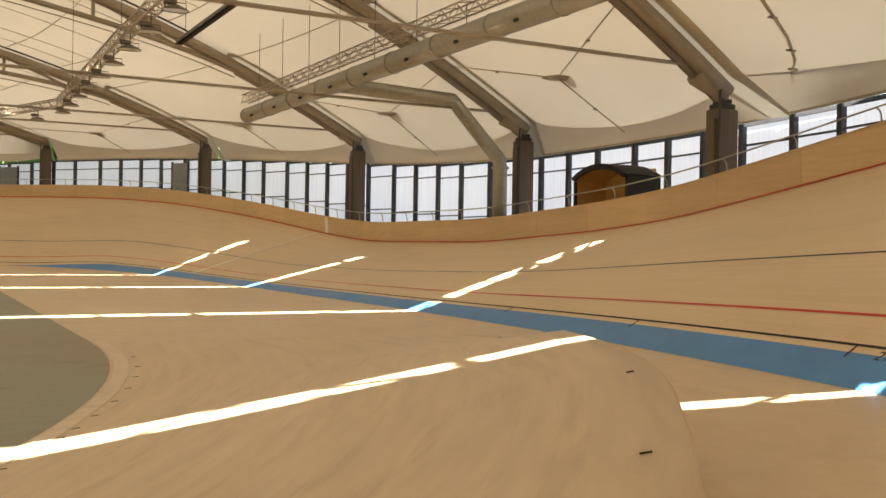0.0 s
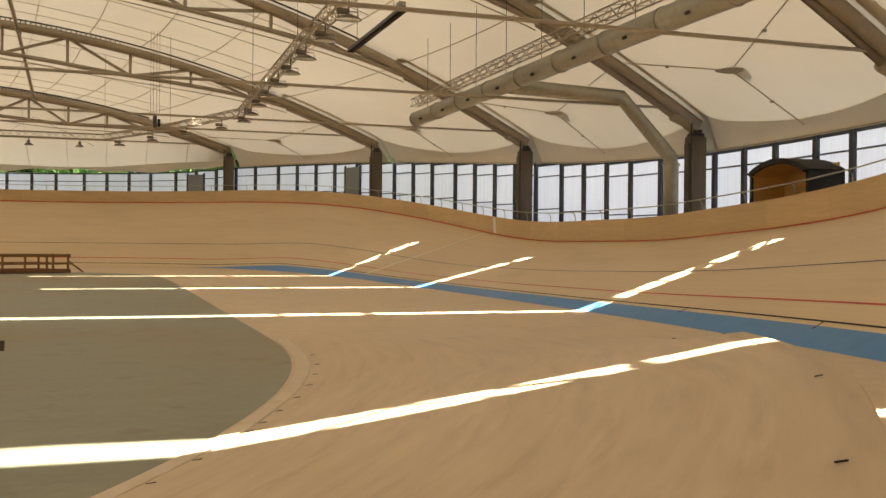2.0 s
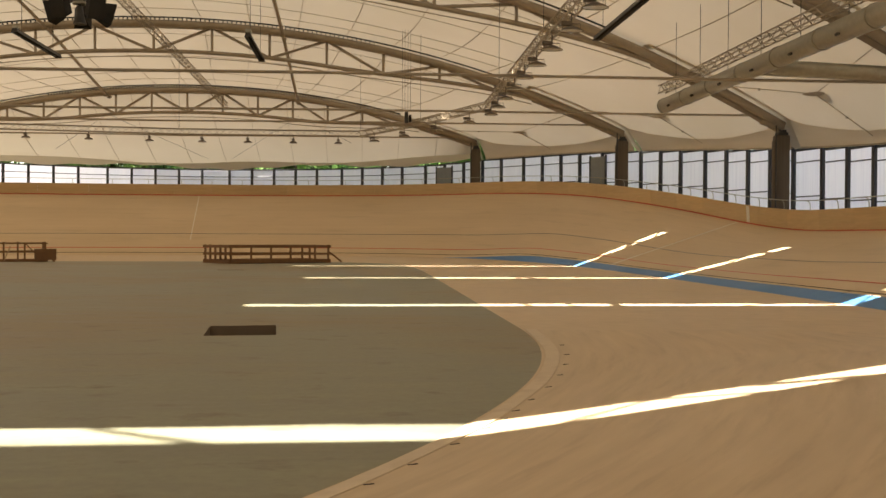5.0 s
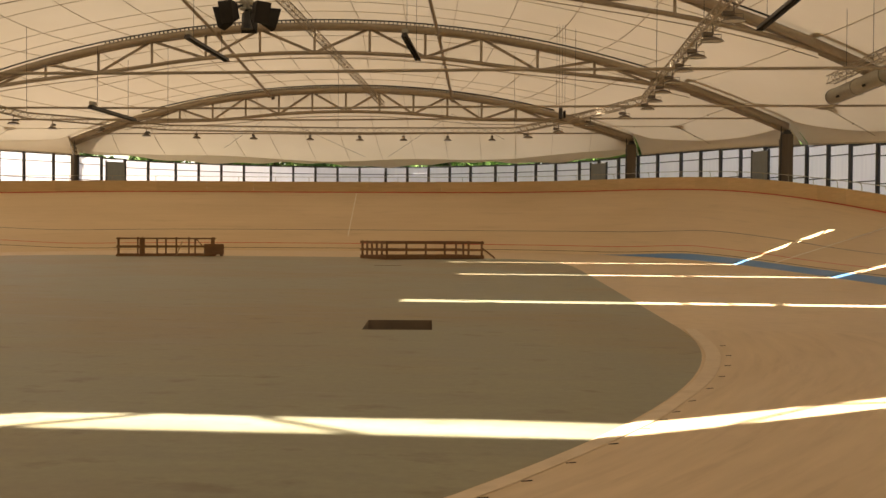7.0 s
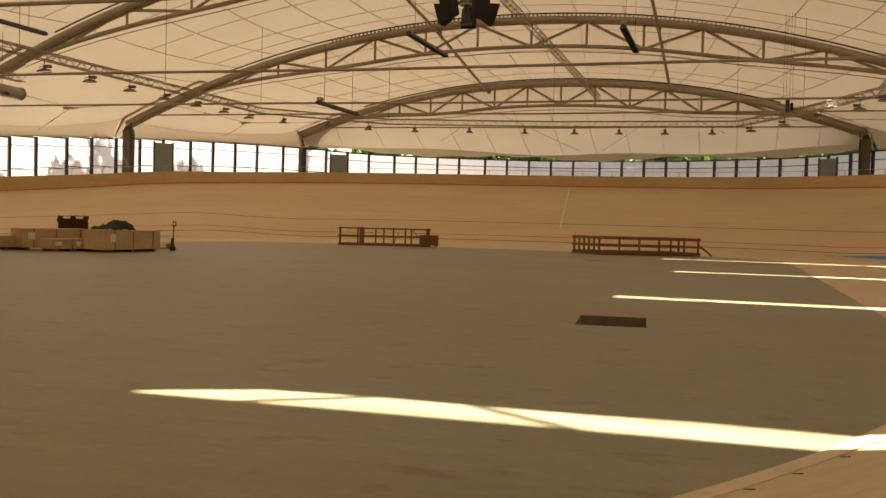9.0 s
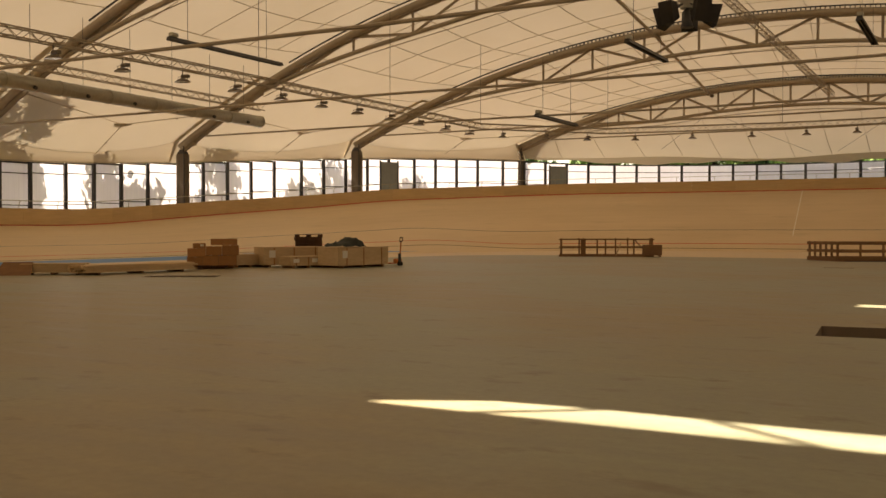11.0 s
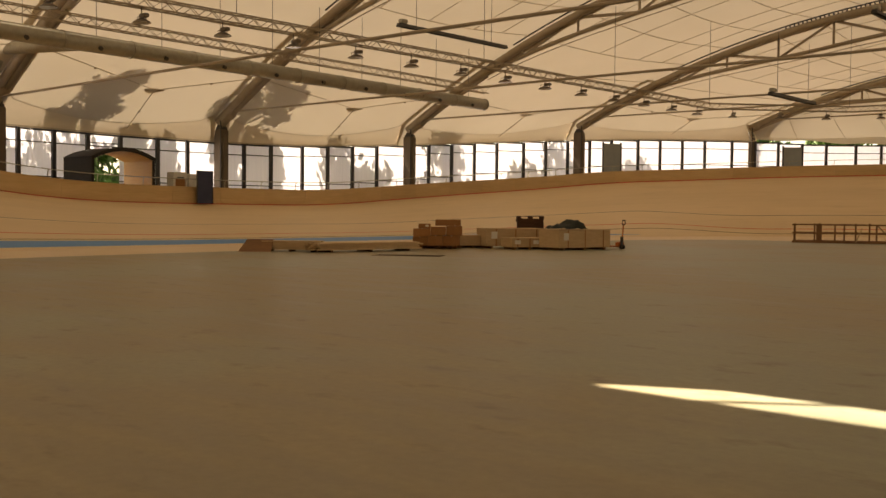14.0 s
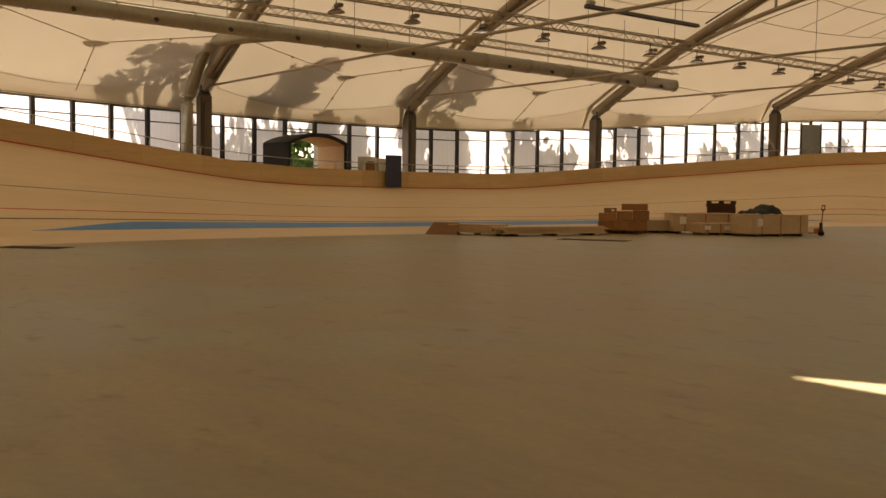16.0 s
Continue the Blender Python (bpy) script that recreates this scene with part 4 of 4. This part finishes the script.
# ---- tunnel huts on the walkway ----
def hut(x, y, z, turn, w, h, rise, d, closed):
    th = thing("gangway_hut", "black gangway hut with arched roof and plywood lining", "hut", "gangway huts", m=place(x, y, z, turn))
    t, n = 0.14, 10

    def roofline(half, base, up, yy):
        return [Vector((half * (2 * i / n - 1), yy, base + up * (1 - (2 * i / n - 1) ** 2))) for i in range(n + 1)]
    for sx in (-1, 1):
        part("side_wall", Shape().box(place(sx * (w / 2 - t / 2), d / 2, 0), t, d, h, 0.01), BLACK, th)
        part("lining", Shape().box(place(sx * (w / 2 - t - 0.012), d / 2, 0.01), 0.02, d - 0.1, h - 0.05), HUTPLY, th, "varnished plywood lining")
    o0, o1 = roofline(w / 2 + 0.05, h, rise, -0.1), roofline(w / 2 + 0.05, h, rise, d)
    i0, i1 = roofline(w / 2 - t, h - 0.1, rise - 0.08, -0.1), roofline(w / 2 - t, h - 0.1, rise - 0.08, d)
    part("roof", Shape().sheet([o0, o1]).sheet([i1, i0]).sheet([o0, i0]).sheet([o1, i1]), BLACK, th, smooth=False)
    part("lining", Shape().sheet([[p - Vector((0, -0.05, 0.015)) for p in i0], [p - Vector((0, 0.05, 0.015)) for p in i1]]), HUTPLY, th, "varnished plywood lining")
    if closed:
        part("back_wall", Shape().box(place(0, d - 0.08, 0), w - 2 * t - 0.06, 0.06, h + 0.25), HUTPLY, th, "varnished plywood back wall")
    part("floor_panel", Shape().box(place(0, d / 2, 0.005), w - 2 * t, d, 0.05), HUTPLY, th)


hut(32.3, -6.85, rim(-6) + 0.15, -90, 2.9, 2.0, 0.42, 1.35, True)
hut(-33.0, -6.95, rim(-6) + 0.15, 90, 3.5, 2.05, 0.5, 2.8, False)

panel = thing("gate_panel", "dark navy gate panel standing at the rim boards", "panel", m=place(-30.35, -4.0, 1.85, 90))
part("sheet", Shape().box(I4, 0.85, 0.06, 1.65, 0.01), NAVY, panel)
for sx in (-0.45, 0.45):
    part("edge_frame", Shape().box(place(sx, 0, 0), 0.05, 0.09, 1.65), DARKSTEEL, panel)
for y, w, h, mat in ((-3.35, 0.8, 1.4, WHITEBOX), (-4.3, 0.8, 1.45, CARDBOARD)):
    th = thing("cabinet", "pale cabinet standing on the walkway behind the boards", "cabinet", "cabinets", m=place(-32.4, y, rim(y) + 0.15, 90))
    part("body", Shape().box(I4, w, 0.6, h, 0.02), WHITEBOX, th)
    part("front_panel", Shape().box(place(0, -0.312, 0.25), w * 0.7, 0.02, h * 0.6), mat, th)
    part("vent_slat", Shape().box(place(0, -0.325, h - 0.3), w * 0.5, 0.02, 0.05), DARKSTEEL, th)


def facade_at(degrees):
    """Point of the outer wall seen in that direction (from the long axis, to the left) from the eye."""
    a = radians(degrees)
    best = min(range(720), key=lambda i: abs(math.remainder(math.atan2(-(FACADE[i].x - 12.2), FACADE[i].y + 33.0) - a, 2 * math.pi)))
    return FACADE[best], FOUT[best]


for number, degrees in enumerate((-13.7, -4.8, 22.7, 32.5)):
    p, o = facade_at(degrees)
    q = p - o * 0.16
    th = thing("door_%d" % (number + 1), "grey sheet metal door in the translucent wall", "door", "facade doors", "structure", place(q.x, q.y, rim(p.y), math.degrees(math.atan2(o.y, o.x)) - 90))
    h = eave(p.y) - rim(p.y) - 0.25
    part("leaf", Shape().box(I4, 1.5, 0.06, h, 0.01), DOORSKIN, th)
    for sx in (-0.8, 0.8):
        part("door_frame", Shape().box(place(sx, 0, 0), 0.1, 0.12, h + 0.1), MULLION, th)
    part("door_handle", Shape().tube([(0.55, -0.06, 1.0), (0.55, -0.11, 1.0), (0.42, -0.11, 1.0)], 0.015, 6), GALV, th)

# ---- timber barriers round the stair openings ----
def barrier(corners, posts, height, name_label, boards):
    th = thing("timber_barrier", name_label, "barrier", "timber barriers")
    for (a, b), n in zip(zip(corners[:-1], corners[1:]), posts):
        a, b = Vector((*a, 0)), Vector((*b, 0))
        d = (b - a).normalized()
        for i in range(n):
            p = a.lerp(b, i / (n - 1))
            part("post", Shape().box(place(p.x, p.y, 0, math.degrees(math.atan2(d.y, d.x))), 0.09, 0.09, height + 0.04 * (i % 2), 0.01), TIMBER, th)
        for z, hh in boards:
            e = d * 0.12
            s = d.cross(Vector((0, 0, 1))) * 0.06
            part("rail", Shape().beam(a - e + s + Vector((0, 0, z)), b + e + s + Vector((0, 0, z)), 0.035, hh), TIMBER, th)
    return th


stair = barrier([(3.4, 22.8), (5.1, 20.5), (10.2, 23.1), (8.6, 25.4), (3.4, 22.8)], (6, 6, 3, 2), 0.98, "brown timber barrier round a stair opening", ((0.10, 0.2), (0.50, 0.10), (0.92, 0.14)))
part("brace", Shape().beam((10.25, 23.1, 0.6), (10.95, 23.2, 0.05), 0.08, 0.1), TIMBER, stair, "slanting timber brace")
part("hatch_cover", Shape().beam((5.3, 20.8, 0.02), (9.9, 23.1, 0.02), 0.6, 0.04), PALLET, stair, "dark hatch cover")
second = barrier([(-10.7, 22.2), (-5.7, 24.2), (-6.4, 26.0), (-11.4, 24.0)], (6, 3, 5), 1.08, "brown timber barrier beside a stair opening", ((0.06, 0.12), (0.56, 0.08), (1.03, 0.07)))
part("board", Shape().box(place(-9.5, 22.75, 0.1, 22), 0.3, 0.05, 0.95, 0.01), TIMBER, second, "upright board")
part("leaning_board", Shape().beam((-7.7, 23.4, 0.05), (-7.4, 23.55, 0.85), 0.3, 0.04), PLYWOOD, second, "pale leaning board")
part("leaning_board", Shape().beam((-6.1, 23.9, 0.4), (-6.6, 23.7, 1.0), 0.2, 0.05), TIMBER, second)


def crate(x, y, turn, w, d, h, mat, label, battens=True, labels=1, name="packing_crate"):
    th = thing(name, label, "crate" if mat is PLYWOOD else "box", "stored boxes", m=place(x, y, 0, turn))
    base = 0.1
    part("body", Shape().box(place(0, 0, base), w, d, h - base, 0.012), mat, th)
    for k in (-0.4, 0.0, 0.4):
        part("skid", Shape().box(place(k * w, 0, 0), 0.1, d * 0.96, base - 0.002), TIMBER, th)
    if battens:
        for k in (-0.33, 0.0, 0.36):
            part("strap", Shape().box(place(k * w, -d / 2 - 0.006, base), 0.05, 0.012, h - base), CARDBOARD, th, "brown strap")
        part("lid", Shape().box(place(0, 0, h + 0.001), w + 0.03, d + 0.03, 0.03, 0.008), mat, th)
    for k in range(labels):
        part("label_sheet", Shape().box(place(-0.42 * w + 0.16 + 0.5 * w * k, -d / 2 - 0.008, h * 0.5), 0.28, 0.014, h * 0.36), PAPER, th, "white paper label")
    return th


crate(-5.75, 24.35, 22, 1.1, 0.8, 0.72, TIMBER, "brown timber box at the end of a barrier", False, 0)
PT = "pale plywood packing crate with straps on skids"
crate(-12.1, 2.2, 80, 3.1, 1.2, 0.84, PLYWOOD, PT)
crate(-13.6, 0.6, 68, 1.8, 0.9, 0.46, PLYWOOD, PT, True, 2)
crate(-14.9, 1.3, 62, 2.8, 1.1, 0.84, PLYWOOD, PT)
crate(-16.2, -0.1, 70, 1.6, 1.0, 0.56, PLYWOOD, "low plain plywood packing crate on skids", False, 0)
for along, deep, z, w, h in ((-0.72, 0, 0.0, 0.62, 0.36), (-0.08, 0, 0.0, 0.62, 0.42), (0.60, 0, 0.0, 0.70, 0.42), (-0.66, 0, 0.37, 0.72, 0.34), (0.03, 0, 0.43, 0.62, 0.36), (0.70, 0, 0.43, 0.66, 0.40),
                             (0.45, 0, 0.84, 1.05, 0.26), (-0.55, 0, 0.72, 0.5, 0.2), (-0.3, 0.65, 0.0, 0.9, 0.5), (0.5, 0.65, 0.0, 0.66, 0.5)):
    th = thing("cardboard_box", "closed brown cardboard box in a stack", "box", "cardboard boxes", m=place(-16.0, -2.3, z + (0.14 if deep == 0 else 0.0), 42) @ place(along, deep, 0, 3 * math.sin(9 * along + z)))
    part("body", Shape().box(I4, w, 0.6, h - 0.004, 0.008), CARDBOARD, th)
    part("tape", Shape().box(place(0, 0, h - 0.003), 0.06, 0.605, 0.004), PAPER, th, "pale tape")
    if z > 0.4 and along < 0:
        part("label_sheet", Shape().box(place(0.1, -0.302, h * 0.35), 0.14, 0.006, 0.08), PAPER, th, "small white label")


def pallet(x, y, z, turn, blocks):
    th = thing("pallet", "dark weathered wooden pallet in a stack", "pallet", "stacked pallets", m=place(x, y, z, turn))
    for k in range(5):
        part("top_board", Shape().box(place(0, -0.34 + 0.17 * k, 0.115), 1.2, 0.15, 0.024), PALLET, th)
    for b in (-0.33, 0, 0.33):
        part("bottom_board", Shape().box(place(0, b, 0), 1.2, 0.1, 0.022), PALLET, th)
        if blocks:
            for a in (-0.53, 0, 0.53):
                part("block", Shape().box(place(a, b, 0.023), 0.15, 0.1, 0.091), PALLET, th)
        else:
            part("stringer", Shape().box(place(0, b, 0.023), 1.19, 0.08, 0.091), PALLET, th)
    return th


lower = pallet(-15.6, 3.65, 0, 42, False)
for i in range(1, 9):
    copy_thing(lower, place(-15.6 + 0.03 * math.sin(i * 2.1), 3.65 + 0.03 * math.cos(i * 1.3), 0.140 * i, 42 + 2 * math.sin(i * 1.7)))
pallet(-15.6, 3.65, 0.140 * 9, 43, True)
pallet(-16.0, -2.3, 0, 42, True)

tarp = Shape()
rows = []
for i in range(13):
    row = []
    for j in range(11):
        u, v = i / 12, j / 10
        z = 0.90 + 0.42 * (math.sin(math.pi * v) ** 0.35) * (math.sin(math.pi * u) ** 0.3) * (0.42 + 0.6 * smooth01(u * 3.2 - 1.3)) + 0.11 * noise.noise((u * 6, v * 5, 3))
        row.append(place(-12.35, 1.75, 0, 80) @ Vector((-0.8 + 1.6 * u, -0.62 + 1.1 * v, max(z, 0.878))))
    rows.append(row)
tagged(part("tarpaulin", Shape().sheet(rows), TARP, smooth=True), "crumpled dark green tarpaulin lying on a crate", "tarpaulin")

jack = thing("pallet_jack", "small orange hand pallet truck with upright handle", "pallet truck", m=place(-11.3, 4.5, 0, -100))
for sx in (-0.18, 0.18):
    part("fork", Shape().box(place(sx, -0.65, 0.08), 0.15, 1.15, 0.05, 0.01), ORANGE, jack)
    part("fork_wheel", Shape().tube([(sx - 0.05, -1.1, 0.045), (sx + 0.05, -1.1, 0.045)], 0.04, 10), BLACK, jack)
part("chassis", Shape().box(place(0, 0, 0.1), 0.36, 0.18, 0.22, 0.04), ORANGE, jack)
part("pump", Shape().tube([(0, 0.12, 0.15), (0, 0.12, 0.55)], 0.07, 10), DARKSTEEL, jack)
for sx in (-0.06, 0.06):
    part("steer_wheel", Shape().tube([(sx - 0.025, 0.14, 0.1), (sx + 0.025, 0.14, 0.1)], 0.1, 14), BLACK, jack)
part("handle_shaft", Shape().tube([(0, 0.14, 0.45), (0, 0.2, 1.05)], 0.03, 8), ORANGE, jack)
part("grip", Shape().tube([(0, 0.2, 1.05), (-0.1, 0.21, 1.12), (-0.08, 0.22, 1.26), (0.08, 0.22, 1.26), (0.1, 0.21, 1.12), (0, 0.2, 1.05)], 0.028, 6), BLACK, jack)


def lumber(x, y, turn, length, width, layers, per, label, mat):
    th = thing("lumber_stack", label, "lumber", "lumber stacks", m=place(x, y, 0, turn))
    rng = random.Random(int(x * 10))
    for k in (-0.35, 0.0, 0.35):
        part("bearer", Shape().box(place(k * length, 0, 0), 0.1, width, 0.08), PALLET, th)
    for z in range(layers):
        for i in range(per):
            ll = length * rng.uniform(0.9, 1.0)
            w = width / per
            part("plank", Shape().box(place(rng.uniform(-0.08, 0.08), -width / 2 + w * (i + 0.5), 0.081 + 0.055 * z, rng.uniform(-0.6, 0.6)), ll, w * 0.94, 0.05, 0.005), mat, th)
    return th


lumber(-15.9, -6.6, 82, 5.2, 0.9, 5, 5, "long stack of pale planks on bearers", PLYWOOD)
lumber(-17.5, -8.9, 40, 2.4, 0.9, 6, 5, "short stack of pale planks on bearers", PLYWOOD)
lumber(-18.3, -5.3, 80, 4.5, 1.0, 2, 6, "low stack of pale planks on bearers", PLYWOOD)
lean = thing("plywood_sheet", "brown plywood sheet leaning on a plank stack", "plywood", m=place(-18.1, -10.2, 0, 40))
part("sheet", Shape().add([(-0.6, -0.2, 0), (0.65, -0.2, 0), (0.65, 0.25, 0.46), (-0.35, 0.25, 0.46), (-0.6, -0.17, 0), (0.65, -0.17, 0), (0.65, 0.28, 0.46), (-0.35, 0.28, 0.46)],
                          [(0, 1, 2, 3), (7, 6, 5, 4), (0, 4, 5, 1), (1, 5, 6, 2), (2, 6, 7, 3), (3, 7, 4, 0)]), TIMBER, lean)

# painted distance figure beside the measuring line
i = station(1, -24.7)
p0, p1 = on_track(i, 0.57, 0.008), on_track(i, 0.80, 0.008)
up = (p1 - p0).normalized()
right = Vector((INNER[i - 1].x - INNER[(i + 1) % N].x, INNER[i - 1].y - INNER[(i + 1) % N].y, 0)).normalized()
curve = bpy.data.curves.new("distance_figure", "FONT")
curve.body, curve.size = "210", 0.25
curve.materials.append(BLACK)
fig = new("distance_figure", curve)
nrm = right.cross(up)
fig.matrix_basis = Matrix.Translation(p0) @ Matrix((right, up, nrm)).transposed().to_4x4()
fig.parent = track

# ---- trees outside ----
def tree_mesh(seed, height, spread, leaves, size):
    rng = random.Random(seed)
    trunk = Shape().tube([(0, 0, -0.5), (0.1, 0, height * 0.3), (0.05, 0.1, height * 0.62), (0, 0, height * 0.9)], [height * 0.022, height * 0.017, height * 0.011, 0.03], 8)
    clumps = []
    for k in range(16):
        a, z = rng.uniform(0, 6.28), height * rng.uniform(0.32, 0.88)
        r = spread * rng.uniform(0.45, 0.95) * (1.1 - abs(z / height - 0.55))
        tip = Vector((r * math.cos(a), r * math.sin(a), z + height * 0.08))
        trunk.tube([(0, 0, z * 0.85), tip * 0.55 + Vector((0, 0, z * 0.4)), tip], [height * 0.008, height * 0.005, 0.02], 5)
        clumps.append((tip, spread * rng.uniform(0.28, 0.45)))
    clumps.append((Vector((0, 0, height * 0.93)), spread * 0.4))
    crown = Shape()
    for _ in range(leaves):
        c, r = rng.choice(clumps)
        d = Vector((rng.gauss(0, 1), rng.gauss(0, 1), rng.gauss(0, 0.8))).normalized() * r * rng.uniform(0.35, 1.05)
        e = Euler((rng.uniform(0, 6.28), rng.uniform(0, 6.28), rng.uniform(0, 6.28))).to_matrix()
        s = size * rng.uniform(0.6, 1.3)
        crown.add([c + d + e @ Vector(q) for q in ((-s, 0, 0), (0, -s * 0.55, 0.05), (s, 0, 0), (0, s * 0.55, 0.05))], [(0, 1, 2, 3)])
    return trunk, crown


def tree(seed, height, spread, leaves, size, m):
    th = thing("tree", "leafy green deciduous tree outside the hall", "tree", "trees outside", m=m)
    trunk, crown = tree_mesh(seed, height, spread, leaves, size)
    part("trunk", trunk, BARK, th)
    tagged(part("crown", crown, LEAF, th), kind="stuff")
    return th


tall = [tree(1, 25.6, 2.7, 1700, 0.32, place(-43.0, -16.5, -0.5)), tree(2, 24.6, 2.5, 1600, 0.31, place(-43.5, -8.5, -0.5, 50))]
copy_thing(tall[0], place(-43.0, 1.2, -0.5, 140))
airy = tree(5, 12.2, 3.0, 4200, 0.26, place(-41.5, -12.5, -0.5))
for y, a in ((-4.5, 60), (3.5, 130), (11.0, 200), (19.0, 250), (27.0, 310), (35.0, 20)):
    copy_thing(airy, place(-41.8 + 0.012 * (y - 2) ** 2 * 0.6, y, -0.5, a))
tagged(tree(7, 4.6, 2.4, 3000, 0.2, place(-41.5, -4.6, -0.5)), "dense green shrub behind the gangway hut", "shrub")
low = tree(3, 11.5, 4.6, 7000, 0.4, place(-30.0, 58.0, -0.5))
for n, (x, y, a) in enumerate(((-22, 64, 40), (-13, 67, 90), (-4, 70, 150), (6, 68, 210), (14, 64, 260), (23, 59, 20), (30, 53, 70), (36, 45, 130), (-37, 50, 190), (-46, 14, 10), (43, 30, 300), (-17.5, 72, 300), (-8, 75, 20), (1, 76, 80), (10.5, 73, 170), (19, 69, 110))):
    copy_thing(low, place(x, y, -0.5, a))
